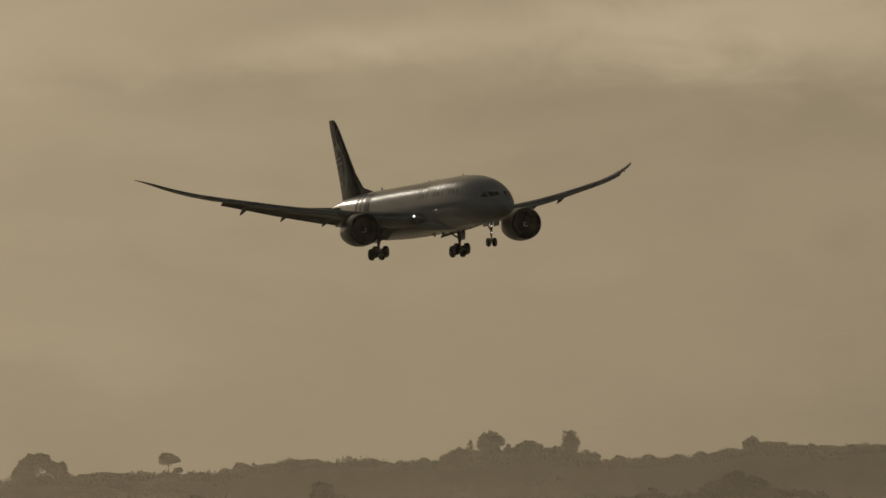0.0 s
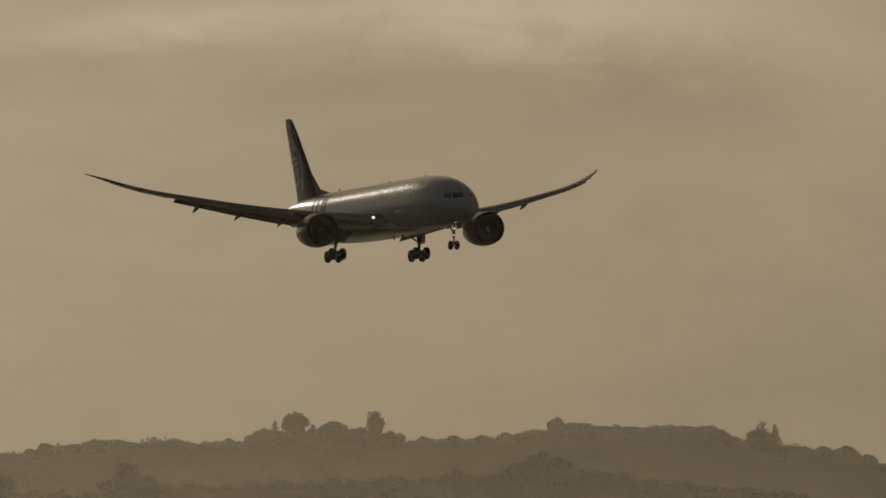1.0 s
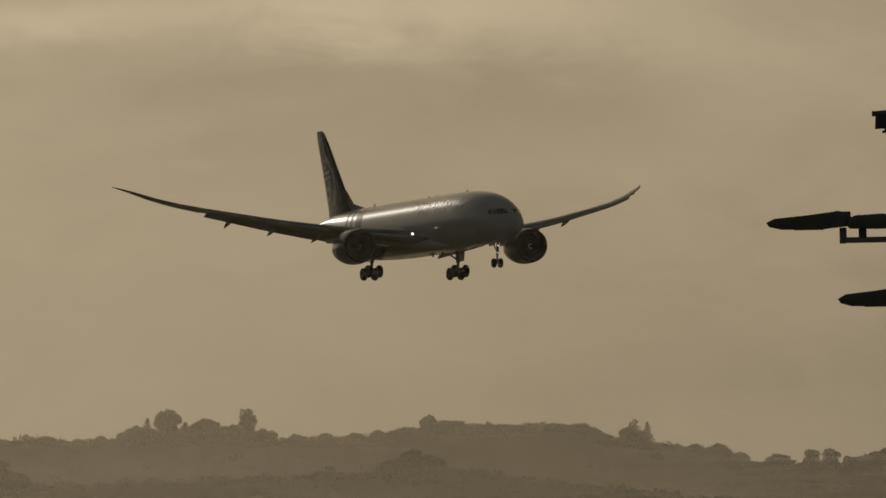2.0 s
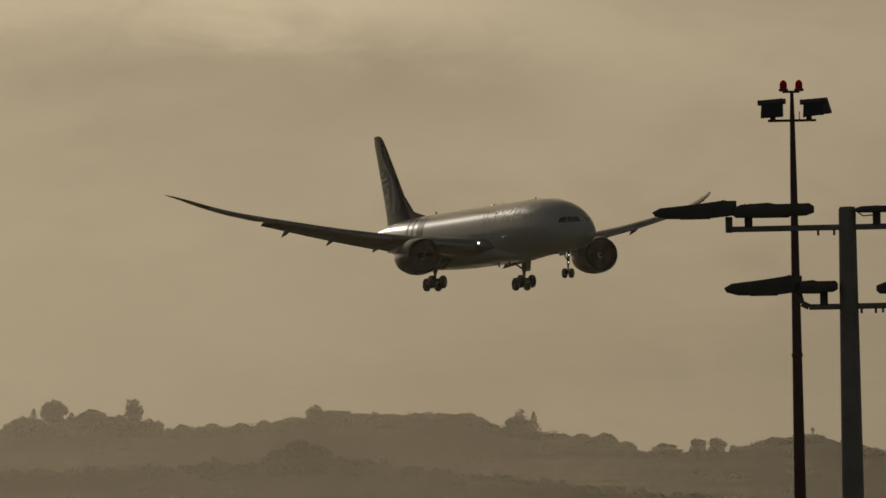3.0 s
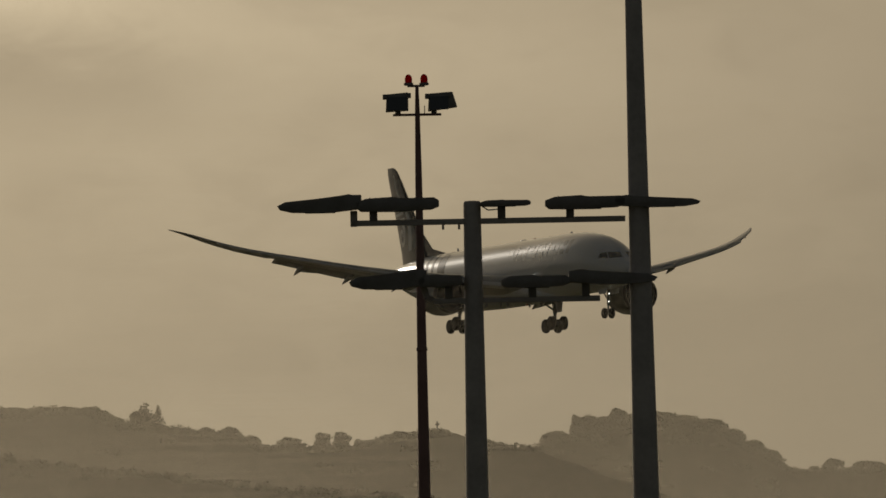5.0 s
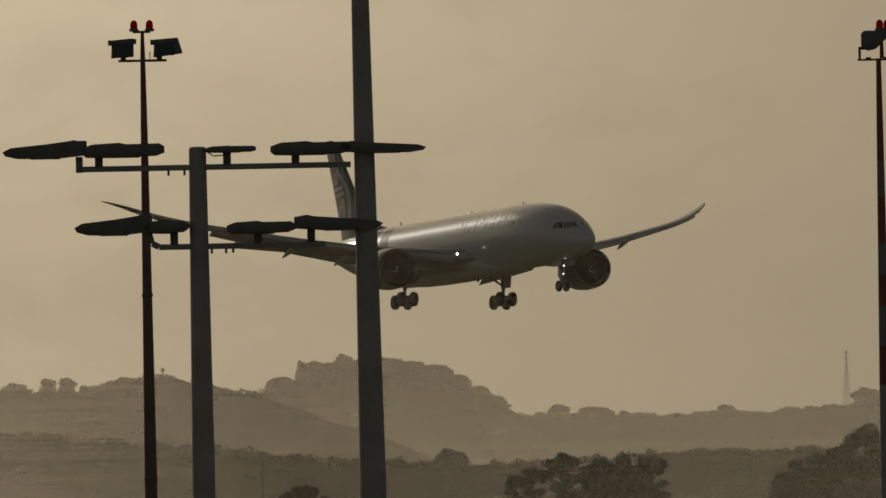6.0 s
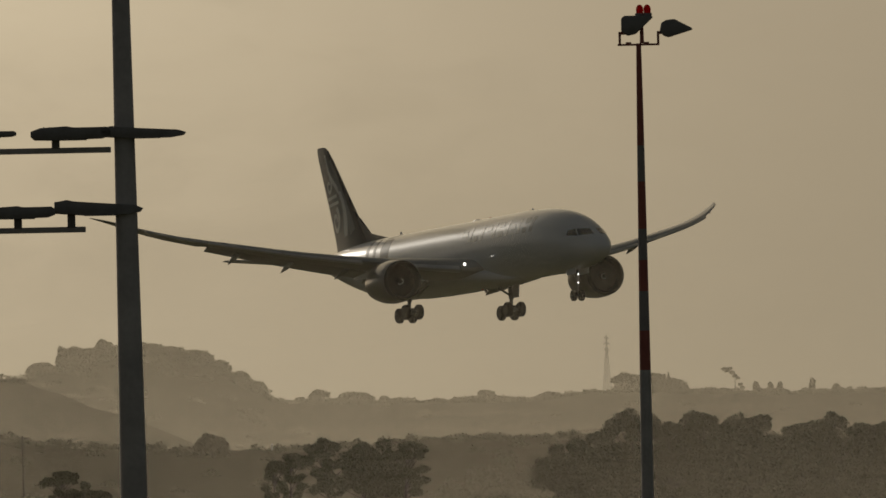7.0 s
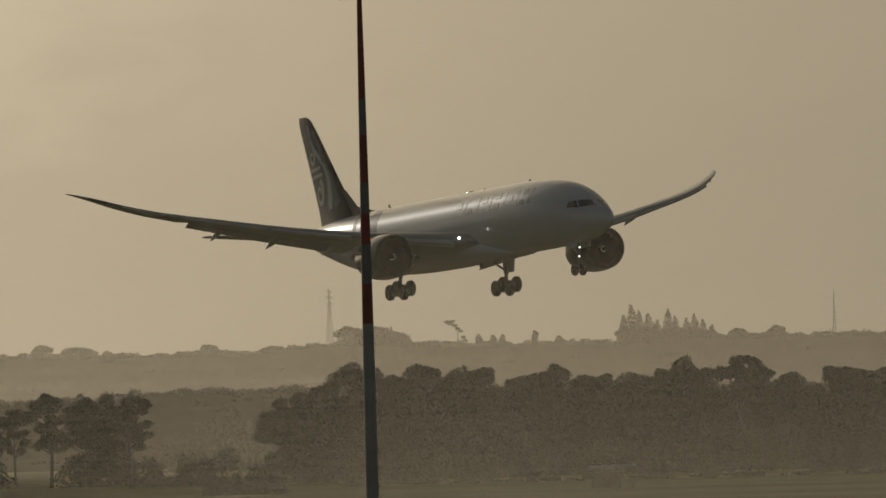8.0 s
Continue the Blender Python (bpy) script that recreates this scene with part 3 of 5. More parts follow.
FAR_TREES = [("dome", -23.0, 2.2, 6.8, "wide bushy tree on the ridge"), ("dome", -21.6, 0.5, 6.3, "slim tree beside a wide one"), ("dome", -19.4, 3.4, 5.6, "low spreading tree on the ridge"),
             ("parasol", -15.7, 1.45, 6.6, "umbrella-shaped tree alone on the ridge"), ("dome", -12.4, 0.8, 5.7, "small bushy tree on the ridge"), ("dome", -11.5, 1.2, 5.97, "small bushy tree on the ridge"),
             ("dome", -9.8, 1.6, 5.9, "small bushy tree on the ridge"), ("dome", -4.3, 0.8, 6.08, "small bushy tree on the ridge"), ("dome", -1.3, 0.8, 6.04, "small bushy tree on the ridge"), ("dome", 0.0, 0.9, 6.12, "small bushy tree on the ridge"),
             ("conifer", 1.3, 1.1, 6.95, "bushy tree below a tall one"), ("ball", 2.5, 1.65, 7.6, "tall round-headed tree on the ridge"), ("umbrella", 4.6, 1.5, 6.95, "flat-topped tree on the ridge"), ("dome", 4.5, 1.7, 6.8, "bushy tree on the ridge"),
             ("dome", 3.7, 0.8, 6.45, "small bushy tree on the ridge"), ("dome", 5.7, 0.9, 6.5, "small bushy tree on the ridge"), ("column", 6.9, 1.3, 7.52, "tall dense evergreen on the ridge"), ("dome", 8.3, 0.7, 6.18, "small round tree on the ridge"),
             ("dome", 9.7, 0.8, 5.97, "small round tree on the ridge"), ("dome", 11.3, 0.9, 6.0, "small round tree on the ridge"), ("dome", 13.0, 1.1, 5.97, "small round tree on the ridge"), ("dome", 14.25, 0.8, 6.12, "small round tree on the ridge"),
             ("dome", 15.1, 0.8, 6.05, "small round tree on the ridge"), ("ball", 17.15, 1.1, 6.95, "pale round tree above a wooded knoll"), ("dome", 18.2, 2.6, 6.58, "wide tree on the wooded knoll"), ("dome", 19.7, 1.5, 6.38, "wide tree on the wooded knoll"),
             ("dome", 21.4, 1.8, 6.3, "broad tree in a level row"), ("dome", 22.8, 1.8, 6.32, "broad tree in a level row"), ("dome", 24.2, 1.8, 6.32, "broad tree in a level row"), ("dome", 25.6, 1.6, 6.25, "broad tree in a level row"),
             ("dome", 26.8, 1.0, 5.66, "small bushy tree on the ridge"), ("conifer", 28.65, 1.9, 6.36, "pointed conifer on the ridge"), ("conifer", 29.4, 1.0, 6.2, "slim conifer beside a wider one"), ("dome", 28.4, 1.5, 6.05, "bushy tree below the conifers"),
             ("dome", 32.1, 0.9, 4.98, "small round tree on the ridge"), ("dome", 33.4, 1.1, 5.0, "small round tree on the ridge"), ("dome", 34.6, 1.0, 4.5, "small bushy tree in the dip"), ("dome", 36.8, 1.6, 4.36, "bushy tree in the dip"),
             ("dome", 38.6, 1.0, 4.6, "round tree in the dip of the ridge"), ("round", 39.7, 1.2, 4.6, "thin pale tree in the dip"), ("dome", 40.6, 0.5, 4.17, "small bushy tree in the dip"), ("dome", 43.0, 1.3, 4.58, "low tree on the ridge")]
for i, (habit, az, width, top, label) in enumerate(FAR_TREES):
    tree_on(CREST_FAR, D_FAR, 420, habit, az, width, top, 200 + i, label, "trees on the ridge", 12.0, 0.22 if habit == "conifer" else 0.27)
BACK_TREES = [("dome", 51.75, 1.6, 4.42, "bushy tree at the hill's step"), ("dome", 52.85, 0.6, 5.35, "tall slim tree on the hill's shoulder"), ("dome", 53.6, 1.1, 5.3, "tall tree on the hill's shoulder"), ("dome", 54.5, 1.7, 5.22, "round tree on the hilltop"),
              ("dome", 55.25, 1.1, 5.65, "round tree above the hilltop wood"), ("dome", 56.3, 1.9, 5.34, "wide tree on the hilltop"), ("dome", 57.6, 2.0, 5.42, "wide tree on the hilltop"), ("dome", 59.0, 2.0, 5.2, "wide tree on the hilltop"),
              ("dome", 60.3, 1.8, 4.98, "wide tree on the hilltop"), ("dome", 61.6, 1.3, 4.38, "round tree down the hill's side"), ("dome", 62.9, 1.1, 3.7, "round tree down the hill's side"), ("dome", 63.9, 0.9, 3.12, "round tree down the hill's side"),
              ("dome", 66.2, 0.7, 2.17, "small round tree on the low hill"), ("dome", 67.3, 1.2, 2.58, "round tree on the low hill"), ("dome", 69.2, 2.0, 2.42, "wide tree on the low hill"), ("dome", 70.9, 0.7, 2.14, "small round tree on the low hill"),
              ("dome", 76.65, 1.25, 2.36, "dome-shaped tree on the low hill"), ("dome", 80.3, 1.4, 2.2, "low bushy tree on the far hill"), ("dome", 84.6, 1.8, 3.18, "dense tree beside the pylon"), ("dome", 85.9, 1.8, 3.18, "dense tree beside the pylon"),
              ("dome", 87.1, 1.5, 2.85, "dense tree beside the pylon"), ("conifer", 86.9, 0.5, 3.1, "slim conifer among dense trees"), ("wispy", 90.6, 1.3, 3.38, "thin wispy tree leaning on the far hill"), ("dome", 91.8, 0.35, 2.55, "small slim tree on the far hill"),
              ("dome", 92.6, 0.3, 2.5, "small slim tree on the far hill"), ("dome", 93.15, 0.3, 2.5, "small slim tree on the far hill"), ("round", 94.95, 0.4, 2.68, "small round tree on the far hill"), ("dome", 96.3, 0.4, 2.34, "small slim tree on the far hill"),
              ("conifer", 99.95, 0.9, 3.35, "dense conifer at the end of a group"), ("conifer", 100.40, 1.4, 3.85, "tall conifer in a dense group"), ("conifer", 100.85, 1.0, 3.55, "conifer in a dense group"), ("conifer", 101.35, 1.2, 3.40, "conifer in a dense group"), ("conifer", 101.85, 0.9, 3.00, "conifer in a dense group"), ("conifer", 102.45, 1.1, 3.60, "conifer in a dense group"), ("conifer", 102.85, 0.8, 3.25, "conifer in a dense group"), ("conifer", 103.50, 0.9, 3.10, "conifer in a dense group"), ("conifer", 103.95, 0.9, 3.30, "conifer in a dense group"), ("conifer", 104.40, 0.8, 3.00, "conifer in a dense group"), ("conifer", 104.90, 0.8, 2.70, "conifer in a dense group"), ("dome", 100.9, 2.0, 2.75, "dense tree among the conifers"), ("dome", 102.9, 2.2, 2.7, "dense tree among the conifers"),
              ("dome", 106.4, 1.0, 2.5, "round tree on the far hill"), ("dome", 108.6, 1.0, 2.6, "round tree on the far hill")]
for i, (habit, az, width, top, label) in enumerate(BACK_TREES):
    tree_on(CREST_BACK, D_BACK, 360, habit, az, width, top, 300 + i, label, "trees on the far hill", 10.0, 0.22 if habit == "conifer" else 0.27)
MID_TREES = [("broad", 16.2, 5.0, 1.3, 61, "dense dark tree on the low rise"), ("broad", 17.0, 4.7, 1.3, 62, "dense dark tree on the low rise"), ("broad", 15.2, 4.5, 1.3, 63, "dense dark tree on the low rise"),
             ("broad", 11.4, 4.1, 1.3, 64, "bushy tree on the low rise"), ("broad", -7.0, 4.8, 1.3, 65, "bushy tree on the low rise"), ("round", -14, 4.2, 1.3, 66, "bushy tree on the low rise"),
             ("dome", 54.5, -0.5, 0.9, 67, "round tree in the mist"), ("dome", 61.2, 0.2, 1.15, 68, "pointed tree in the mist"), ("dome", 59.6, -0.6, 0.6, 69, "small tree in the mist"),
             ("dome", 44.5, 0.3, 1.2, 70, "dome-shaped tree in the mist"), ("dome", 46.6, 0.3, 1.2, 71, "dome-shaped tree in the mist"), ("round", 51.5, -0.7, 1.3, 72, "round tree in the mist")]
for habit, az, top, size, seed, label in MID_TREES:
    base = slope_height(CREST_MID, D_MID, 380, az, D_MID - 60) * (1 if az < 40 else 0.7)
    h = rise(D_MID - 60, top) - base
    put(make_tree("tree", h, random_blobs(habit, seed, 240), 0.34, M_LEAF_MID, label, 0.2, 0.3, seed, group="trees on the rise", wide=size), spot(D_MID - 60, az, base))

# the near wood: big pines and broad trees along the field's edge
WOOD = [(52.7, -1.55, "pine"), (53.9, -2.2, "broad"), (55.1, -2.8, "broad"), (64.6, -1.2, "pine"), (65.6, -0.8, "pine"), (67.6, -0.15, "pine"), (69.7, -0.3, "broad"), (71.0, -0.12, "broad"), (72.1, -0.25, "pine"),
        (80.7, -0.6, "broad"), (81.6, -0.3, "broad"), (82.9, 0.05, "broad"), (84.5, 1.28, "umbrella"), (84.8, 0.3, "broad"), (86.1, 0.95, "umbrella"), (86.8, 0.55, "broad"),
        (88.8, 1.0, "broad"), (90.6, 0.88, "umbrella"), (91.0, 0.4, "broad"), (92.2, 0.85, "broad"), (94.3, 0.3, "broad"), (96.2, 0.75, "pine"), (97.6, 0.25, "broad"),
        (99.0, 0.3, "broad"), (100.8, 0.2, "broad"), (101.9, 0.5, "broad"), (103.2, 1.15, "umbrella"), (104.6, 0.5, "broad"), (106.4, 1.2, "pine"), (107.7, 0.3, "pine"),
        (109.4, 0.1, "broad"), (111.4, 0.4, "broad"), (113.0, 0.2, "broad"), (115.0, 0.3, "pine"), (117.0, 0.2, "broad"), (119.5, 0.4, "broad"), (122, 0.2, "broad")]
WOOD_LABEL = {"pine": "open-crowned dark pine at the field's edge", "broad": "dense dark evergreen at the field's edge", "umbrella": "flat-topped dark pine at the field's edge"}
_rng = random.Random(21)
_makers = {}
for i, (az, top, habit) in enumerate(WOOD):
    d = D_WOOD + _rng.uniform(-70, 60)
    h = rise(d, top)
    key = (habit, i % 4)
    if key not in _makers:
        _makers[key] = make_tree("tree", 10.0, random_blobs(habit, 100 + i, {"pine": 330, "umbrella": 600, "broad": 850}[habit]), 0.155, M_LEAF_NEAR, WOOD_LABEL[habit], 0.28, 0.35, 100 + i, group="trees of the near wood")
        t = put(_makers[key], spot(d, az), _rng.choice((0, 180)))
    else:
        t = copy_thing(_makers[key], Matrix.Translation(spot(d, az)) @ pose(0, 0, 0, 0, 0, _rng.choice((0, 20, 160, 180))))
    wx = {84.5: 0.5, 86.1: 0.22, 90.6: 0.5, 103.2: 0.42}.get(az) or 0.62 if habit == "umbrella" else 0.62 if (habit, az) in (("pine", 103.3), ("pine", 106.4), ("pine", 96.2)) else _rng.uniform(0.60, 0.80) if az < 75 else _rng.uniform(0.75, 1.15)
    t.scale = (wx * h / 10.0, wx * h / 10.0, h / 10.0)

_spots = []
for i in range(650):
    az = _rng.uniform(63, 124)
    dense = 1.0 if az > 81 else 0.16
    d = D_WOOD + _rng.uniform(-60, 90)
    h = _rng.uniform(1.2, 4.2) * (_rng.uniform(1.0, 2.2) if dense == 1 else 1)
    if _rng.random() < dense:
        _spots.append((spot(d, az, -0.2), _rng.uniform(2, 5), h))
make_woods("undergrowth", _spots, 0.17, M_LEAF_NEAR, "dark undergrowth below the pines", 15, 0.8, 560)
_spots = [(spot(1960 + _rng.uniform(-5, 5), 76.5 + 4.0 * i / 22, -0.2), _rng.uniform(1.3, 2.4), _rng.uniform(1.8, 2.5)) for i in range(23)]
make_woods("hedge", _spots, 0.2, M_LEAF_NEAR, "dark clipped shelter hedge in the field", 16)
_spots = [(spot(2075 + _rng.uniform(-30, 20), _rng.uniform(84, 122), -0.1), _rng.uniform(0.8, 2.6), _rng.uniform(0.3, 0.8)) for i in range(80)]
make_woods("tussocks", _spots, 0.16, M_LEAF_NEAR, "tussocks and low scrub in the field", 17)


def make_shed():
    """A field shelter: a dark closed stall under a longer pale roof on posts."""
    shed = new("shed")
    part("wall", box(bmesh.new(), (-1.4, -1.4, -0.2), (1.35, 1.2, 1.6), 0.03), M_SHED_WALL, shed, "dark timber wall", smooth=False)
    part("roof", slab([(-1.9, 1.98), (2.9, 2.18), (2.9, 2.50), (-1.9, 2.30)], -1.8, 1.8), M_SHED_ROOF, shed, "pale iron roof", smooth=False)
    for x, y in ((-1.7, -1.4), (-1.7, 1.4), (2.55, -1.4), (2.55, 1.4)):
        part("post", box(bmesh.new(), (x - 0.05, y - 0.05, -0.2), (x + 0.05, y + 0.05, 2.2 + 0.05 * (x > 0))), M_SHED_WALL, shed, smooth=False)
    return tagged(shed, "small dark field shelter with a pale iron roof", "shed")


put(make_shed(), spot(1925, 98.9), -9)
for az, width, top, seed in ((77.6, 0.62, -0.93, 81), (76.1, 0.8, -1.9, 82), (79.1, 0.8, -1.9, 83), (74.6, 0.9, -2.6, 84)):
    h = rise(2520, top)
    put(make_tree("tree", h, random_blobs("dome", seed, 170), 0.3, M_LEAF_NEAR, "round-headed tree fading in the mist", 0.25, 0.3, seed, group="trees of the near wood", wide=width), spot(2520, az))


def make_marker_post():
    """A slim post with a white board, at the foot of the rise."""
    marker = new("marker_post")
    part("post", rod(bmesh.new(), (0, 0, -0.5), (0, 0, 1.6), 0.06), M_BARK, marker)
    part("board", box(bmesh.new(), (-0.12, -0.1, 0.7), (0.12, -0.06, 1.6)), M_SHED_ROOF, marker, smooth=False)
    return tagged(marker, "small white marker board on a post", "marker post")


put(make_marker_post(), spot(D_MID - 40, 64.55, slope_height(CREST_MID, D_MID, 380, 64.55, D_MID - 40)), 0)


def make_pylon(h, label, spread=0.06):
    """A lattice power pylon: four legs, bracing, three pairs of arms."""
    py = new("pylon")
    w = h * spread
    bm = bmesh.new()
    for sx in (-1, 1):
        for sy in (-1, 1):
            rod(bm, (sx * w, sy * w, -0.5), (sx * w * 0.25, sy * w * 0.25, h * 0.72), 0.045, 0.035, 5)
            rod(bm, (sx * w * 0.25, sy * w * 0.25, h * 0.72), (0, 0, h), 0.045, 0.03, 5)
    for i in range(9):
        z0, z1 = h * 0.72 * i / 9, h * 0.72 * (i + 1) / 9
        k0, k1 = w * (1 - 0.75 * i / 9), w * (1 - 0.75 * (i + 1) / 9)
        for s in (-1, 1):
            rod(bm, (-k0, s * k0, z0), (k1, s * k1, z1), 0.03, n=4)
            rod(bm, (k0, s * k0, z0), (-k1, s * k1, z1), 0.03, n=4)
            rod(bm, (s * k0, -k0, z0), (s * k1, k1, z1), 0.03, n=4)
    part("tower", bm, M_STEEL, py)
    for z, r in ((0.72, spread * 0.9), (0.82, spread * 1.1), (0.92, spread * 0.8)):
        bm = bmesh.new()
        rod(bm, (-r * h, 0, z * h), (r * h, 0, z * h), 0.07, n=5)
        rod(bm, (-r * h, 0, z * h), (0, 0, (z + 0.05) * h), 0.05, n=4)
        rod(bm, (r * h, 0, z * h), (0, 0, (z + 0.05) * h), 0.05, n=4)
        part("arm", bm, M_STEEL, py)
    return tagged(py, label, "pylon")


_b = slope_height(CREST_BACK, D_BACK, 360, 83.45, D_BACK)
put(make_pylon(rise(D_BACK, 5.38) - _b, "lattice power pylon on the far hill"), spot(D_BACK, 83.45, _b), 20)
_b = slope_height(CREST_BACK, D_BACK, 360, 111.8, D_BACK)
put(make_pylon(rise(D_BACK, 4.54) - _b, "slender pylon faint on the far hill", 0.035), spot(D_BACK, 111.8, _b), 70)


def make_wood_pole():
    pole = new("utility_pole")
    part("post", rod(bmesh.new(), (0, 0, -0.3), (0, 0, 12.8), 0.17, 0.11), M_BARK, pole)
    part("crossarm", box(bmesh.new(), (-0.2, -0.06, 12.4), (1.1, 0.06, 12.55)), M_BARK, pole, smooth=False)
    return tagged(pole, "wooden utility pole standing in the mist", "utility pole")


_d = 2420.0
_p = make_wood_pole()
put(_p, spot(_d, 50.55, 0), 10)
_p2 = new("trig_beacon")
part("post", rod(bmesh.new(), (0, 0, -0.5), (0, 0, 2.6), 0.22, 0.16), M_STEEL, _p2)
part("vane", box(bmesh.new(), (-0.45, -0.1, 1.7), (0.45, 0.1, 2.2)), M_STEEL, _p2, smooth=False)
put(tagged(_p2, "survey beacon on the hilltop", "beacon"), spot(D_FAR, 45.05, slope_height(CREST_FAR, D_FAR, 420, 45.05, D_FAR)))


# ---- light masts ----
def make_head(length, thick, tip, deep=0.42):
    """A flat floodlight seen along its edge: housing that narrows to its visor, glass below, stirrup. Starts at x = 0; tip -1 points to -x."""
    head = new("floodlight")
    L, t = length, thick
    if tip:
        prof = [(0, -0.10 * t), (0.03 * L, -0.30 * t), (0.18 * L, -0.46 * t), (0.62 * L, -0.50 * t), (0.97 * L, -0.34 * t), (L, -0.10 * t),
                (L, 0.36 * t), (0.86 * L, 0.50 * t), (0.78 * L, 0.40 * t), (0.5 * L, 0.28 * t), (0.10 * L, 0.12 * t)]
    else:
        prof = [(0, -0.22 * t), (0.05 * L, -0.46 * t), (0.3 * L, -0.5 * t), (0.9 * L, -0.4 * t), (L, -0.2 * t), (L, 0.2 * t), (0.94 * L, 0.42 * t),
                (0.55 * L, 0.36 * t), (0.45 * L, 0.5 * t), (0.12 * L, 0.4 * t), (0, 0.15 * t)]
    if tip > 0:
        prof = [(L - x, z) for x, z in prof][::-1]
    part("housing", slab(prof, -deep / 2, deep / 2, 0.006), M_LAMP_BODY, head)
    part("glass", box(bmesh.new(), (0.34 * L, -deep * 0.42, -0.51 * t), (0.7 * L, deep * 0.42, -0.46 * t)), M_LAMP_GLASS, head, "dull lamp glass", smooth=False)
    if not tip:
        bm = bmesh.new()
        for k in range(4):
            x = L * (0.16 + 0.07 * k)
            box(bm, (x, -deep * 0.3, 0.3 * t), (x + 0.012, deep * 0.3, 0.47 * t))
        part("cooling_fins", bm, M_LAMP_BODY, head, smooth=False)
    else:
        part("gear_box", box(bmesh.new(), (0.80 * L, -0.1, -0.35 * t) if tip < 0 else (0.0, -0.1, -0.35 * t), (1.02 * L, 0.1, 0.46 * t) if tip < 0 else (0.2 * L, 0.1, 0.4 * t), 0.01), M_LAMP_BODY, head)
    return head


def hang(thing, mast, m):
    """Make a floodlight a part of its mast."""
    thing.parent = mast
    thing.matrix_basis = m
    return thing


def make_flood_mast():
    """The tapered steel mast with two cross-arms of flat floodlights. Its top is at the local origin; it reaches down to the field."""
    mast = new("flood_mast")
    top = rise(200, 17.36)
    part("pole", turned([(0, 0.094), (-0.02, 0.097), (-3.6, 0.128), (-top, 0.19)], n=20), M_STEEL, mast, "dark weathered steel pole")
    part("cap", turned([(0.02, 0.02), (0.015, 0.085), (-0.01, 0.094), (-0.05, 0.094)], n=20), M_STEEL, mast)
    bm = bmesh.new()
    box(bm, (-1.36, -0.03, -0.245), (1.72, 0.03, -0.18), 0.008)
    box(bm, (-1.37, -0.03, -0.25), (-1.29, 0.03, -0.07), 0.008)
    part("crossarm", bm, M_STEEL, mast)
    bm = bmesh.new()
    box(bm, (-0.45, -0.03, -1.135), (1.42, 0.03, -1.07), 0.008)
    rod(bm, (-0.45, 0, -1.10), (-0.53, 0, -1.06), 0.035, n=8)
    rod(bm, (-0.53, 0, -1.06), (-0.56, 0, -0.95), 0.035, n=8)
    part("crossarm", bm, M_STEEL, mast)
    for x, z in ((-0.33, -0.27), (-0.15, -0.27), (0.14, -1.155), (0.30, -1.155), (0.38, -1.15)):
        part("clamp", rod(bmesh.new(), (x, 0, z + 0.06), (x, 0, z - 0.03), 0.014, n=8), M_STEEL, mast)
    part("cable", rod(rod(bmesh.new(), (0.09, 0.0, -0.03), (0.18, 0, -0.09), 0.008, n=6), (0.18, 0, -0.09), (0.30, 0, -0.08), 0.008, n=6), M_CABLE, mast)
    for x, L, t, tip, z, sx in ((-2.19, 0.93, 0.205, -1, 0.015, None), (-1.30, 0.93, 0.165, 0, -0.005, -1.11), (0.09, 0.57, 0.075, 0, -0.015, 0.33),
                                (0.82, 0.90, 0.155, 0, -0.02, 1.10), (1.60, 0.97, 0.14, 1, -0.02, None),
                                (-1.40, 0.86, 0.225, -1, -0.85, None), (-0.62, 0.50, 0.15, 0, -0.875, -0.28), (0.31, 0.77, 0.145, 0, -0.90, 0.66),
                                (1.07, 1.00, 0.18, 1, -0.86, 1.26)):
        hang(make_head(L, t, tip), mast, pose(x, 0, z))
        if sx is not None:
            low = -0.19 if z > -0.5 else -1.08
            part("stirrup", box(bmesh.new(), (sx - 0.045, -0.04, low), (sx + 0.045, 0.04, z), 0.006), M_LAMP_BODY, mast)
    mast.matrix_basis = Matrix.Translation(spot(200, 47.24, top)) @ pose(0, 0, 0, 0, 0, -2.7)
    return tagged(mast, "tapered steel mast with two arms of dark floodlights", "light mast")


def make_tall_mast():
    """The tall tapered mast whose head stays above the picture."""
    mast = new("tall_mast")
    part("pole", turned([(0, 0.22), (0.05, 0.19), (11.3, 0.152), (17.6, 0.095), (22.0, 0.07)], n=22), M_STEEL, mast, "dark weathered steel pole")
    part("base_plate", turned([(0, 0.32), (0.03, 0.32), (0.035, 0.2)], n=22), M_STEEL, mast)
    mast.matrix_basis = Matrix.Translation(spot(200, 57.17)) @ pose(0, 0, 0, 0, -0.42, 0)       # it leans a little
    return tagged(mast, "tall tapered dark steel mast", "mast")


def make_beacon(parent, x, y, z):
    b = part("red_beacon", turned([(0.0, 0.064), (0.08, 0.066), (0.12, 0.055), (0.15, 0.03), (0.158, 0.004)], n=16), M_RED_GLASS, parent, "red glass obstruction lamp", m=pose(x, y, z))
    part("socket", turned([(-0.05, 0.05), (-0.04, 0.085), (0.0, 0.085), (0.005, 0.06)], n=16), M_LAMP_BODY, b)
    return b


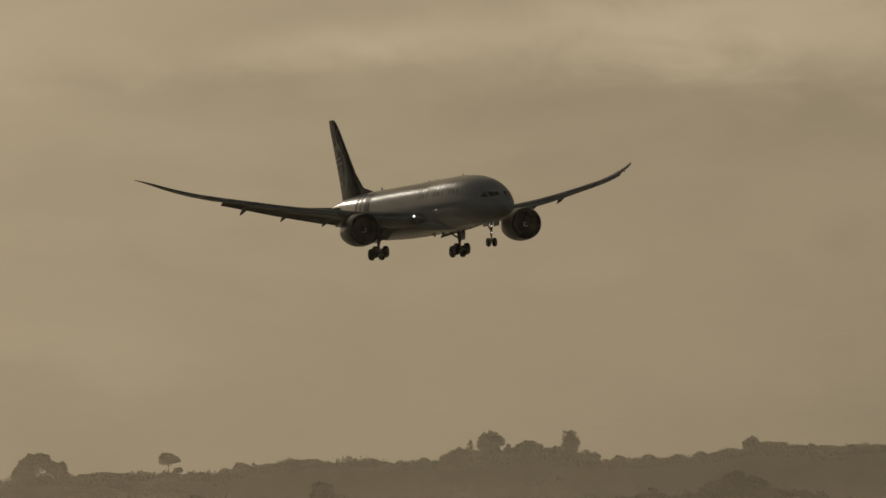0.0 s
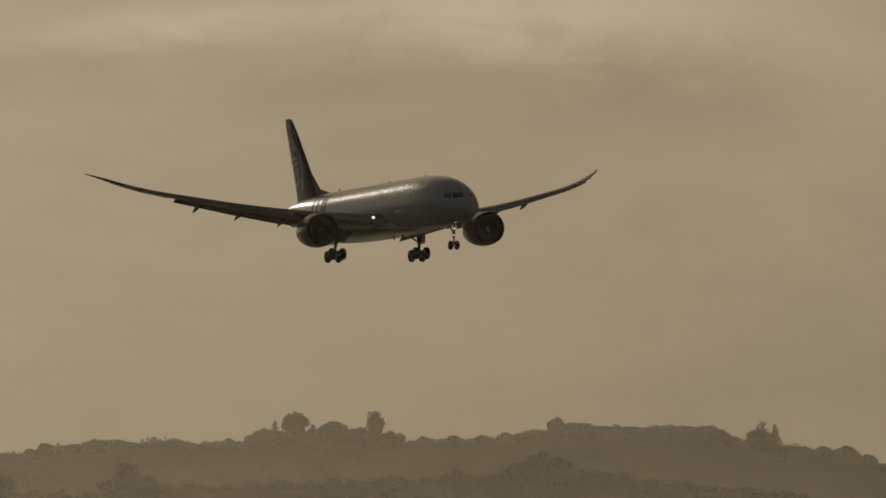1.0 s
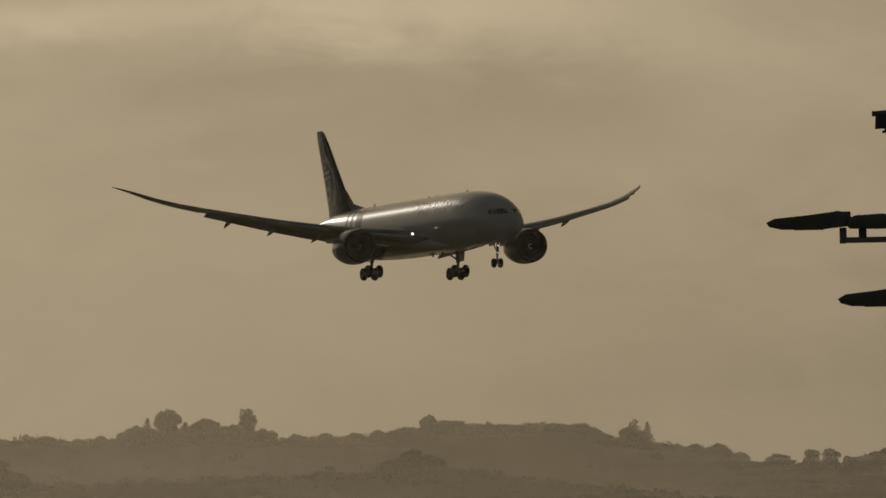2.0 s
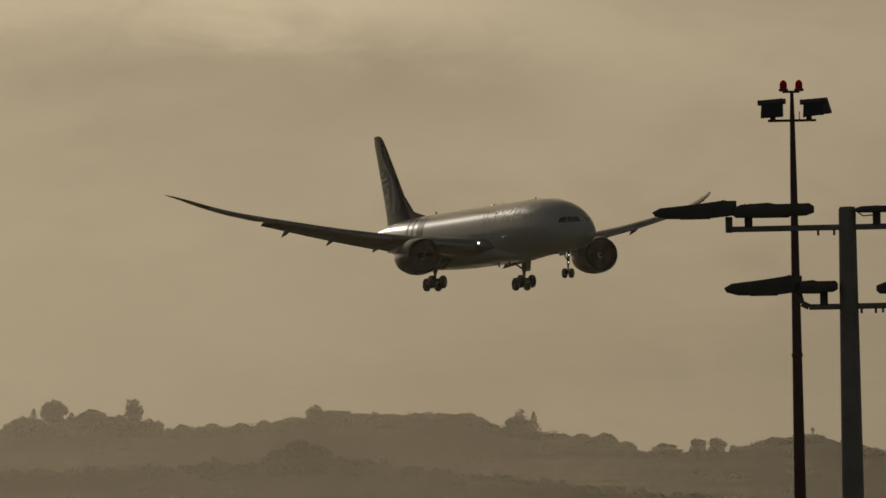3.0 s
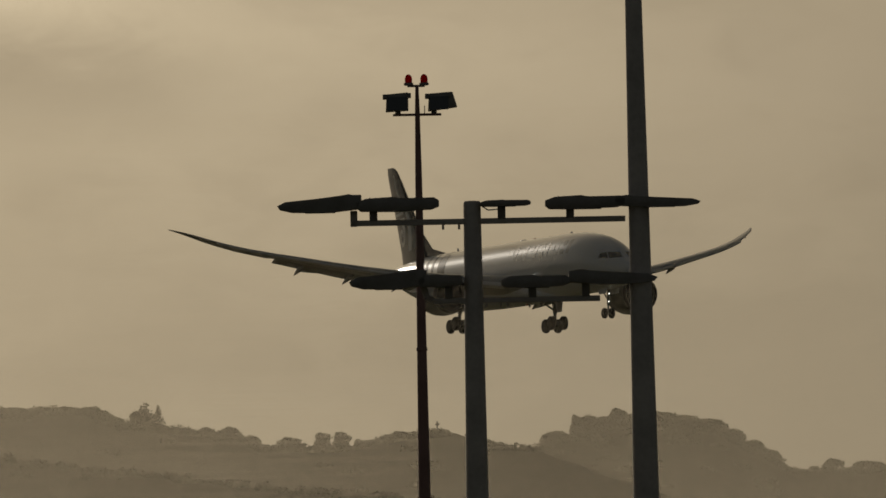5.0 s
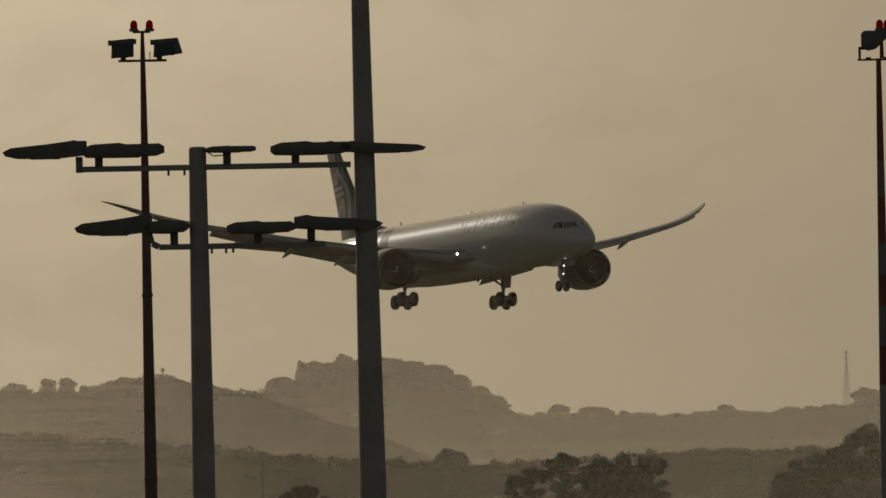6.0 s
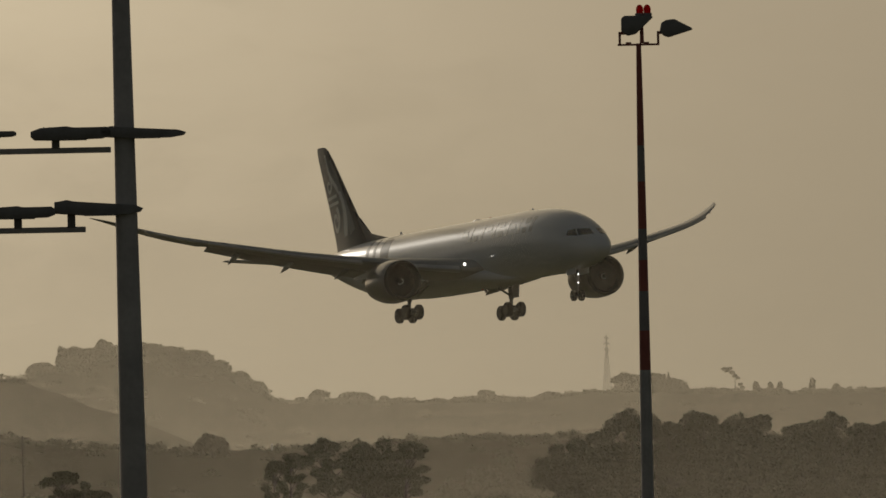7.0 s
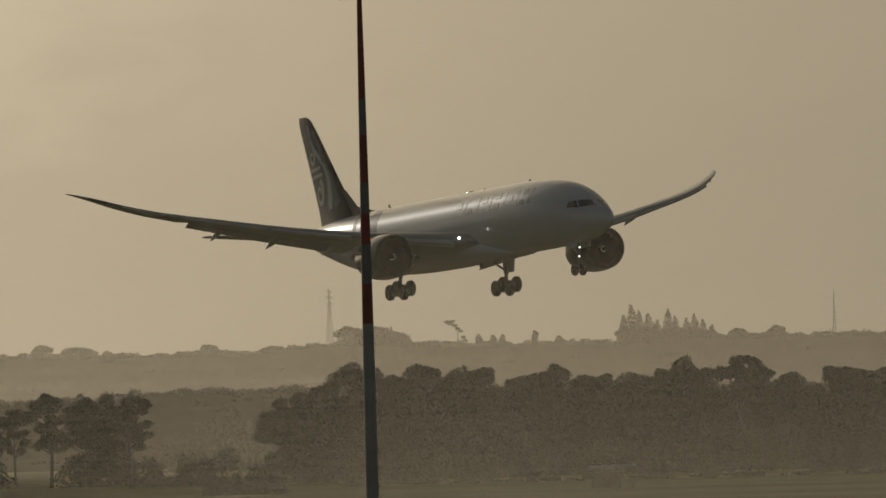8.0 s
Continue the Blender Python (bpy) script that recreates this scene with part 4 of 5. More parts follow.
def make_dark_mast(mils, top_lift, turn):
    """A slim obstruction mast in old maroon paint: two red beacons over two floodlights on a short bar."""
    mast = new("beacon_mast")
    d = 320.0
    top = rise(d, top_lift)

    def radius(z):
        return float(np.interp(z, [0, 12, 18, top], [0.17, 0.112, 0.062, 0.036]))

    part("pole", turned([(z, radius(z)) for z in (0, 6, 12, 15, 18, top - 0.5)], n=16), M_MAROON, mast, "dark maroon tapered pole")
    for z in (11.6, 14.9, 17.6):
        part("joint_collar", turned([(z, radius(z) + 0.002), (z + 0.01, radius(z) + 0.012), (z + 0.06, radius(z) + 0.012), (z + 0.07, radius(z) + 0.002)], n=16), M_MAROON, mast)
    part("spigot", turned([(top - 0.5, 0.045), (top, 0.03)], n=12), M_MAROON, mast)
    part("crossbar", box(bmesh.new(), (-0.44, -0.03, top - 0.545), (0.43, 0.03, top - 0.5), 0.008), M_MAROON, mast)
    part("beacon_bar", rod(bmesh.new(), (-0.17, 0, top - 0.005), (0.14, 0, top - 0.005), 0.022, n=8), M_LAMP_BODY, mast)
    for x in (-0.15, 0.13):
        make_beacon(mast, x, 0, top + 0.05)
    for x in (-0.35, 0.30):
        part("lug", rod(bmesh.new(), (x, 0, top - 0.5), (x, 0, top - 0.40), 0.05, n=8), M_LAMP_BODY, mast)
    part("spike", rod(bmesh.new(), (0.13, 0, top - 0.5), (0.13, 0, top - 0.36), 0.008, n=6), M_STEEL, mast)
    for x0, x1, flare in ((-0.57, -0.16, 0.0), (0.19, 0.58, 0.14)):
        lamp = new("square_floodlight")
        prof = [(x0, top - 0.47), (x1 + flare, top - 0.40 if flare else top - 0.45), (x1 + flare * 0.4, top - 0.12), (x0 + 0.02, top - 0.15)]
        part("housing", slab(prof, -0.16, 0.16, 0.015), M_LAMP_BODY, lamp)
        part("rim", box(bmesh.new(), (x0 - 0.05, -0.17, top - 0.24), (x0 + 0.03, 0.17, top - 0.15), 0.01), M_LAMP_BODY, lamp)
        part("rim", box(bmesh.new(), (x1 - 0.02, -0.17, top - 0.22), (x1 + 0.05, 0.17, top - 0.13), 0.01), M_LAMP_BODY, lamp)
        part("glass", box(bmesh.new(), (x0 + 0.04, -0.175, top - 0.44), (x1 - 0.02, -0.162, top - 0.2)), M_LAMP_GLASS, lamp, smooth=False)
        hang(lamp, mast, pose(0, 0, 0))
    mast.matrix_basis = Matrix.Translation(spot(d, mils)) @ pose(0, 0, 0, 0, 0, turn)
    return tagged(mast, "slim dark maroon mast with two red beacons and floodlights", "light mast")


def make_side_mast(mils, top_lift):
    """The second banded mast: its floodlights are turned side-on."""
    mast = new("banded_mast")
    d = 320.0
    top = rise(d, top_lift)

    def radius(z):
        return float(np.interp(z, [0, 11, 18, top], [0.17, 0.118, 0.058, 0.036]))

    edges = [0.0, 13.06, 13.77, 14.48, 15.04, 15.60, 16.45, 17.10, 17.73, top - 0.56]
    for i, (a, b) in enumerate(zip(edges, edges[1:])):
        red = i % 2 == 1 or i == 8
        part("band", turned([(a, radius(a)), (b, radius(b))], n=16), (M_RED_PAINT if red else M_PALE_PAINT) if i else M_STEEL, mast,
             ("faded red band" if red else "greyish white band") if i else "bare steel foot")
    part("spigot", turned([(top - 0.56, 0.04), (top - 0.02, 0.026)], n=12, centre=(0.06, 0, 0)), M_RED_PAINT, mast)
    part("crossbar", box(bmesh.new(), (-0.38, -0.03, top - 0.60), (0.37, 0.03, top - 0.565), 0.008), M_RED_PAINT, mast, "dull red crossbar")
    for x in (-0.18, 0.14):
        part("bolt", box(bmesh.new(), (x - 0.05, -0.03, top - 0.565), (x + 0.05, 0.03, top - 0.535), 0.006), M_RED_PAINT, mast)
    for x in (0.03, 0.165):
        make_beacon(mast, x, 0, top - 0.02)
    for x0, x1, z0, z1, down in ((-0.31, 0.27, -0.42, -0.06, 0.0), (0.38, 0.98, -0.46, -0.12, 0.0)):
        lamp = new("cone_floodlight")
        w = x1 - x0
        if x0 < 0:
            prof = [(x0, top + z0 + 0.08), (x0 + 0.2 * w, top + z0), (x0 + 0.45 * w, top + z0 + 0.03), (x1, top - 0.09), (x1 - 0.03, top - 0.065), (x0 + 0.1 * w, top - 0.06), (x0, top - 0.11)]
        else:
            prof = [(x0, top + z0 + 0.1), (x0 + 0.14 * w, top + z0 + 0.02), (x0 + 0.28 * w, top + z0), (x1, top + z0 + 0.13), (x1 - 0.02, top + z0 + 0.16), (x0 + 0.45 * w, top - 0.135), (x0 + 0.2 * w, top - 0.15), (x0 + 0.05 * w, top - 0.2)]
        part("housing", slab(prof, -0.15, 0.15, 0.02), M_LAMP_BODY, lamp)
        bm = bmesh.new()
        xs = -0.36 if x0 < 0 else 0.33
        box(bm, (xs, -0.03, top - 0.60), (xs + 0.045, 0.03, top - 0.36), 0.006)
        box(bm, (xs, -0.03, top - 0.40), (x0 + 0.15, 0.03, top - 0.345), 0.006)
        part("bracket", bm, M_RED_PAINT, lamp)
        hang(lamp, mast, pose(0, 0, 0))
    mast.matrix_basis = Matrix.Translation(spot(d, mils)) @ pose(0, 0, 0, 0, 0, -4.9)
    return tagged(mast, "slim red-banded mast with two beacons and side-turned floodlights", "light mast")


make_flood_mast()
make_tall_mast()
make_dark_mast(44.27, 23.98, -2.5)
make_side_mast(85.60, 23.42)


# ---- airliner ----
# local axes: x forward from the nose tip, y to its left wing, z up from the fuselage's centre line
HULL = [(0.0, 0.02, -1.28, -1.32), (-0.12, 0.34, -0.95, -1.60), (-0.5, 0.76, -0.58, -1.92), (-1.2, 1.22, -0.10, -2.22), (-2.2, 1.60, 0.44, -2.48), (-3.5, 1.98, 1.12, -2.68),
        (-5.0, 2.28, 1.76, -2.82), (-7.0, 2.57, 2.32, -2.92), (-9.5, 2.78, 2.70, -2.97), (-12.0, 2.86, 2.88, -2.97), (-15.0, 2.885, 2.97, -2.97), (-38.0, 2.885, 2.97, -2.97), (-42.0, 2.87, 2.97, -2.92),
        (-46.0, 2.72, 2.95, -2.58), (-50.0, 2.34, 2.88, -1.86), (-54.0, 1.82, 2.72, -0.94), (-57.5, 1.24, 2.46, 0.0), (-60.0, 0.76, 2.16, 0.72), (-61.6, 0.36, 1.90, 1.22), (-62.2, 0.10, 1.72, 1.52)]


def hull_at(x):
    t = HULL[::-1]
    return tuple(float(smooth_curve(np.array([x]), t, c)[0]) for c in (1, 2, 3))


def hull_point(x, z, side, out=0.0):
    """A point of the skin at that station and height, a little outside it."""
    w, top, low = hull_at(x)
    c, h = (top + low) / 2, (top - low) / 2
    k = max(-1.0, min(1.0, (z - c) / h))
    y = w * math.sqrt(max(0.0, 1 - k * k))
    n = Vector((0, y / (w * w), k / h)).normalized()
    return Vector((x, side * (y + out * n.y), z + out * n.z))


def skin_patch(name, parent, mat, edge_low, edge_high, side, out=0.015, n=8, m=5, label="", thick=0.02):
    """A curved panel on the hull between a lower and an upper edge, each from (x, z) to (x, z)."""
    bm = bmesh.new()
    grids = []
    for o in (out, out - thick):
        rows = []
        for j in range(m + 1):
            v = j / m
            row = []
            for i in range(n + 1):
                u = i / n
                lo = (edge_low[0][0] + (edge_low[1][0] - edge_low[0][0]) * u, edge_low[0][1] + (edge_low[1][1] - edge_low[0][1]) * u)
                hi = (edge_high[0][0] + (edge_high[1][0] - edge_high[0][0]) * u, edge_high[0][1] + (edge_high[1][1] - edge_high[0][1]) * u)
                row.append(bm.verts.new(hull_point(lo[0] + (hi[0] - lo[0]) * v, lo[1] + (hi[1] - lo[1]) * v, side, o)))
            rows.append(row)
        for j in range(m):
            for i in range(n):
                bm.faces.new((rows[j][i], rows[j][i + 1], rows[j + 1][i + 1], rows[j + 1][i]))
        grids.append(rows)
    a, b = grids
    rim = [(0, i) for i in range(n + 1)] + [(j, n) for j in range(1, m + 1)] + [(m, i) for i in range(n - 1, -1, -1)] + [(j, 0) for j in range(m - 1, 0, -1)]
    for (j, i), (q, p) in zip(rim, rim[1:] + rim[:1]):
        bm.faces.new((a[j][i], a[q][p], b[q][p], b[j][i]))
    return part(name, bm, mat, parent, label)


AIRFOIL = [(1.0, 0.0), (0.9, 0.030), (0.75, 0.058), (0.55, 0.082), (0.35, 0.092), (0.2, 0.084), (0.1, 0.064), (0.04, 0.042), (0.01, 0.02), (0.0, 0.0),
           (0.01, -0.018), (0.04, -0.032), (0.1, -0.044), (0.2, -0.052), (0.35, -0.054), (0.55, -0.042), (0.75, -0.022), (0.9, -0.008)]
# half wing: y, leading edge x, chord, height, thickness, twist
WING = [(2.3, -20.6, 12.8, -1.55, 1.0, 3.0), (5.5, -22.9, 10.6, -1.15, 0.95, 2.5), (10.0, -26.0, 7.7, -0.50, 0.85, 1.5), (15.0, -29.4, 6.2, 0.41, 0.8, 0.5), (20.0, -32.9, 4.9, 1.57, 0.75, -0.5),
        (24.5, -36.0, 3.7, 2.70, 0.7, -1.0), (27.2, -38.2, 2.7, 3.65, 0.7, -1.5), (28.6, -39.8, 1.9, 4.32, 0.65, -1.5), (29.6, -41.3, 1.15, 4.80, 0.6, -1.5), (30.1, -42.6, 0.45, 5.08, 0.6, -1.5)]


def wing_at(y):
    return tuple(float(smooth_curve(np.array([y]), WING, c)[0]) for c in (1, 2, 3, 4, 5))


def foil(le, chord, z, thick, twist, y, c0=0.0, c1=1.0):
    """An airfoil's ring at a station, cut to part of its chord."""
    ring = []
    tw = radians(twist)
    for c, t in AIRFOIL:
        c = c0 + (c1 - c0) * c
        dx, dz = -c * chord, t * thick * chord
        ring.append(Vector((le + dx * math.cos(tw), y, z + dz + dx * math.sin(tw))))
    return ring


def make_wing(plane, side):
    name = "right_wing" if side < 0 else "left_wing"
    ys = [2.3, 3.5, 5.5, 7.5, 9, 10, 11.5, 13, 15, 17, 19, 21.5, 22, 24.5, 26, 27.2, 28, 28.6, 29.2, 29.6, 29.9, 30.1]
    rings = []
    for y in ys:
        le, ch, z, th, tw = wing_at(y)
        cut = 0.80 if y < 21.55 else 1.0
        rings.append([Vector((p.x, side * p.y, p.z)) for p in foil(le, ch * cut, z, th / cut * (0.98 if cut < 1 else 1), tw, y)])
    wing = part(name, loft(bmesh.new(), rings), M_GREY, plane, "light grey swept wing with a raked tip")
    # flaps, let down for landing
    for flap, y0, y1, drop, tilt, back in (("inboard_flap", 3.2, 8.6, 0.12, 24, -0.1), ("flaperon", 8.8, 10.3, 0.06, 15, -0.1), ("outboard_flap", 10.5, 21.4, 0.0, 21, -0.16)):
        rr = []
        for k in range(7):
            y = y0 + (y1 - y0) * k / 6
            le, ch, z, th, tw = wing_at(y)
            x0 = le - ch * 0.80 - back
            z0 = z - ch * 0.80 * math.sin(radians(tw)) - drop
            fc = ch * 0.22
            ring = []
            for c, t in AIRFOIL:
                a = radians(tilt + tw)
                dx, dz = -c * fc, t * fc * 1.15
                ring.append(Vector((x0 + dx * math.cos(a) + dz * math.sin(a), side * y, z0 + dx * math.sin(a) + dz * math.cos(a))))
            rr.append(ring)
        part(flap, loft(bmesh.new(), rr), M_GREY, wing, "lowered trailing flap")
    # slats, drooped ahead of the leading edge
    for y0, y1 in ((4.2, 8.3), (11.3, 17.0), (17.1, 22.5), (22.6, 27.0)):
        rr = []
        for k in range(6):
            y = y0 + (y1 - y0) * k / 5
            le, ch, z, th, tw = wing_at(y)
            c = max(0.42, ch * 0.11)
            ring = []
            for px, pz in ((-1.0, 0.28), (-0.5, 0.26), (0.0, 0.08), (0.28, -0.25), (0.2, -0.48), (-0.1, -0.5), (-0.35, -0.2), (-0.75, 0.14)):
                ring.append(Vector((le + 0.12 + px * c, side * y, z - 0.05 * c + pz * c * 0.8)))
            rr.append(ring)
        part("slat", loft(bmesh.new(), rr), M_METAL, wing, "bare metal leading-edge slat")
    # flap track fairings
    for y, ln in ((6.2, 4.4), (10.6, 3.6), (15.0, 3.0), (19.2, 2.6)):
        le, ch, z, th, tw = wing_at(y)
        x0 = le - ch * 0.62
        rings = []
        for u, r in ((0, 0.04), (0.12, 0.16), (0.3, 0.24), (0.55, 0.25), (0.8, 0.16), (1, 0.03)):
            rings.append([Vector((x0 - u * ln, side * y + math.cos(a) * r * 0.75, z - 0.36 - 0.62 * u * u + math.sin(a) * r * 1.1)) for a in [6.2832 * i / 12 for i in range(12)]])
        part("flap_fairing", loft(bmesh.new(), rings), M_GREY, wing, "canoe-shaped flap track fairing")
    # navigation lamp at the tip
    part("wing_lamp", turned([(-0.06, 0.02), (0, 0.07), (0.06, 0.02)], "X", 10, (-38.9, side * 27.9, 3.92)), M_METAL, wing)
    return wing


def make_engine(plane, side):
    y, z, x = side * 9.7, -2.42, -21.4
    name = "engine"
    eng = part(name, turned([(-1.4, 1.46), (-0.5, 1.40), (-0.1, 1.47), (0.0, 1.56), (-0.06, 1.66), (-0.4, 1.78), (-1.2, 1.87), (-2.4, 1.90), (-3.6, 1.80), (-4.6, 1.60), (-5.3, 1.42),
                             (-5.28, 1.37), (-4.4, 1.40), (-3.4, 1.42)], "X", 40, (x, y, z), caps=False), M_NACELLE, plane, "dark grey high-bypass engine nacelle")
    # the lip runs back as a near-black lining, to darken the duct
    part("inlet_lip", turned([(-1.36, 1.445), (-0.5, 1.388), (-0.28, 1.405), (-0.1, 1.455), (0.012, 1.56), (-0.06, 1.668), (-0.32, 1.768), (-0.33, 1.755), (-0.07, 1.65), (-0.01, 1.56), (-0.1, 1.475), (-0.5, 1.405), (-1.36, 1.455)], "X", 40, (x, y, z), caps=False), M_LIP, eng, "near-black inlet lip and duct lining")
    bm = bmesh.new()
    pts = []
    for r, tw, ch in ((0.36, 0.7, 0.30), (0.9, 0.95, 0.42), (1.42, 1.15, 0.42)):
        for s in (-1, 1):
            b = s * ch * 0.5 * math.sin(tw) / r
            pts.append(bm.verts.new((s * ch * 0.5 * math.cos(tw), r * math.cos(b), r * math.sin(b))))
    bm.faces.new((pts[0], pts[1], pts[3], pts[2]))
    bm.faces.new((pts[2], pts[3], pts[5], pts[4]))
    blade = part("fan_blade", bm, M_FAN, eng, m=pose(x - 1.1, y, z))
    for i in range(1, 20):
        other = new("fan_blade", blade.data)
        other.parent = eng
        other.matrix_basis = pose(x - 1.1, y, z, 18 * i)
    part("fan_back", turned([(-1.5, 1.45), (-1.52, 0.02)], "X", 32, (x, y, z), caps=False), M_FAN, eng)
    spin = part("spinner", turned([(-0.45, 0.01), (-0.6, 0.14), (-0.85, 0.28), (-1.15, 0.38)], "X", 24, (x, y, z)), M_FAN, eng, "dark spinner with a white swirl")
    bm = bmesh.new()
    prev = None
    for k in range(14):
        a = 1.2 + k * 0.33
        r = 0.10 + 0.018 * k
        xx = x - 0.52 - 1.15 * (r - 0.08)
        w = 0.075
        p = [bm.verts.new((xx + 0.03, y + side * q * math.cos(a), z + q * math.sin(a))) for q in (r - w * 0.5, r + w * 0.5)]
        if prev:
            bm.faces.new((prev[0], prev[1], p[1], p[0]))
        prev = p
    part("swirl", bm, M_PALE, spin, "white swirl mark")
    part("core_cowl", turned([(-4.2, 1.05), (-5.4, 0.92), (-6.3, 0.68), (-6.32, 0.62), (-5.2, 0.6)], "X", 28, (x, y, z), caps=False), M_DARK_METAL, eng, "dark exhaust cowl")
    part("exhaust_plug", turned([(-5.3, 0.55), (-6.2, 0.44), (-7.0, 0.2), (-7.3, 0.02)], "X", 24, (x, y, z)), M_DARK_METAL, eng)
    # pylon from the nacelle to the wing
    rings = []
    for px, low, high, w in ((-22.6, 1.45, 1.60, 0.05), (-24.0, 1.35, 1.78, 0.22), (-26.0, 1.1, 1.62, 0.30), (-28.5, 0.7, 1.30, 0.30), (-31.0, 0.75, 1.05, 0.16), (-32.3, 0.85, 0.98, 0.04)):
        rings.append([Vector((px, y + s * w, -2.42 + h)) for s, h in ((-1, low), (1, low), (1, high), (-1, high))])
    part("pylon", loft(bmesh.new(), rings), M_GREY, eng, "grey engine pylon")
    return eng


def make_tail(plane):
    # fin: z, leading edge x, chord, thickness
    rings = []
    for z, le, ch, th in ((2.0, -50.2, 7.9, 1.0), (3.6, -51.6, 6.85, 0.95), (6.0, -53.85, 5.5, 0.85), (9.0, -56.6, 4.0, 0.75), (11.0, -58.45, 3.0, 0.65), (11.6, -59.05, 2.55, 0.5), (11.95, -59.7, 1.9, 0.35), (12.05, -60.2, 1.35, 0.25)):
        rings.append([Vector((le - c * ch, t * ch * th, z)) for c, t in [(c, t if i < 10 else -AIRFOIL[18 - i][1]) for i, (c, t) in enumerate(AIRFOIL)]])
    fin = part("fin", loft(bmesh.new(), rings), M_FIN, plane, "dark tail fin with a pale curled emblem")
    # dorsal fillet
    bm = bmesh.new()
    loft(bm, [[Vector((-46.6, s * 0.03, 2.9 + h)) for s, h in ((-1, 0), (1, 0), (0.3, 0.05), (-0.3, 0.05))], [Vector((-50.5, s * 0.2, 2.7 + h)) for s, h in ((-1, 0), (1, 0), (0.4, 0.9), (-0.4, 0.9))],
              [Vector((-53.0, s * 0.3, 2.6 + h)) for s, h in ((-1, 0), (1, 0), (0.5, 2.6), (-0.5, 2.6))]])
    part("dorsal_fillet", bm, M_FIN, fin)

    def fin_y(x, z):
        le = float(np.interp(z, [2.0, 3.6, 6, 9, 11], [-50.2, -51.6, -53.85, -56.6, -58.45]))
        ch = float(np.interp(z, [2.0, 3.6, 6, 9, 11], [7.9, 6.85, 5.5, 4.0, 3.0]))
        th = float(np.interp(z, [2.0, 3.6, 6, 9, 11], [1.0, 0.95, 0.85, 0.75, 0.65]))
        c = min(1.0, max(0.0, (le - x) / ch))
        t = float(np.interp(c, [q[0] for q in AIRFOIL[9::-1]], [q[1] for q in AIRFOIL[9::-1]]))
        return t * ch * th

    def ribbon(name, path, mat, label, side=-1):
        """A painted band on the fin: path of (x, z, half width)."""
        bm = bmesh.new()
        prev = None
        for i, (x, z, w) in enumerate(path):
            q = path[min(i + 1, len(path) - 1)]
            p = path[max(i - 1, 0)]
            d = Vector((q[0] - p[0], q[1] - p[1])).normalized()
            n = (-d.y, d.x)
            pts = []
            for s in (-1, 0, 1):
                xx, zz = x + s * n[0] * w, z + s * n[1] * w
                pts.append(bm.verts.new((xx, side * (fin_y(xx, zz) + 0.03), zz)))
            if prev:
                for k in range(2):
                    bm.faces.new((prev[k], prev[k + 1], pts[k + 1], pts[k]))
            prev = pts
        return part(name, bm, mat, fin, label)

    def on_fin(c, z):
        """The place that part of the chord behind the leading edge, at that height."""
        le = float(np.interp(z, [2.0, 3.6, 6, 9, 11, 11.6], [-50.2, -51.6, -53.85, -56.6, -58.45, -59.05]))
        ch = float(np.interp(z, [2.0, 3.6, 6, 9, 11, 11.6], [7.9, 6.85, 5.5, 4.0, 3.0, 2.55]))
        return le - c * ch, z

    def spiral(c, z, r0, turns, start, width):
        x0, z0 = on_fin(c, z)
        n = 22
        return [(x0 + r0 * (1 - 0.72 * k / n) * math.cos(start + turns * 6.2832 * k / n) * 0.85, z0 + r0 * (1 - 0.72 * k / n) * math.sin(start + turns * 6.2832 * k / n), width * (1 - 0.4 * k / n)) for k in range(n + 1)]

    stem = [(0.30, 11.3, 0.10), (0.36, 10.6, 0.14), (0.42, 9.9, 0.17), (0.40, 9.2, 0.20), (0.30, 8.5, 0.20), (0.20, 7.7, 0.20), (0.20, 6.9, 0.22), (0.24, 6.1, 0.28), (0.31, 5.2, 0.38), (0.39, 4.4, 0.46), (0.45, 3.7, 0.40)]
    for side in (-1, 1):
        # a pale stem that winds down the fin, two bars and two curls towards the trailing edge
        ribbon("fin_wedge", [(*on_fin(0.10 + 0.01 * k, 10.8 - 0.62 * k), 0.12 + 0.03 * k) for k in range(12)], M_PALE_FIN, "grey-green wedge along the fin", side)
        ribbon("emblem_stem", [(*on_fin(c, z), w) for c, z, w in stem], M_PALE, "pale winding stem of the emblem", side)
        ribbon("emblem_curl", spiral(0.62, 8.45, 0.80, -1.1, 1.2, 0.20), M_PALE, "pale curled emblem", side)
        ribbon("emblem_curl", spiral(0.70, 5.2, 1.15, -1.25, 1.4, 0.27), M_PALE, "pale curled emblem", side)
        for z in (7.25, 6.65):
            ribbon("emblem_bar", [(*on_fin(0.92 - 0.07 * k, z + 0.03 * k), 0.15) for k in range(9)], M_PALE, "pale emblem bar", side)
    # tailplane
    for side in (-1, 1):
        rings = []
        for y, le, ch, z in ((0.6, -52.9, 6.1, 1.15), (3.5, -55.2, 4.7, 1.45), (7.0, -57.9, 3.1, 1.82), (9.2, -59.6, 2.1, 2.05), (9.8, -60.5, 1.1, 2.12)):
            rings.append([Vector((le - c * ch, side * y, z + t * ch * 0.8)) for c, t in AIRFOIL])
        part("tailplane", loft(bmesh.new(), rings), M_GREY, plane, "light grey tailplane")
    return fin


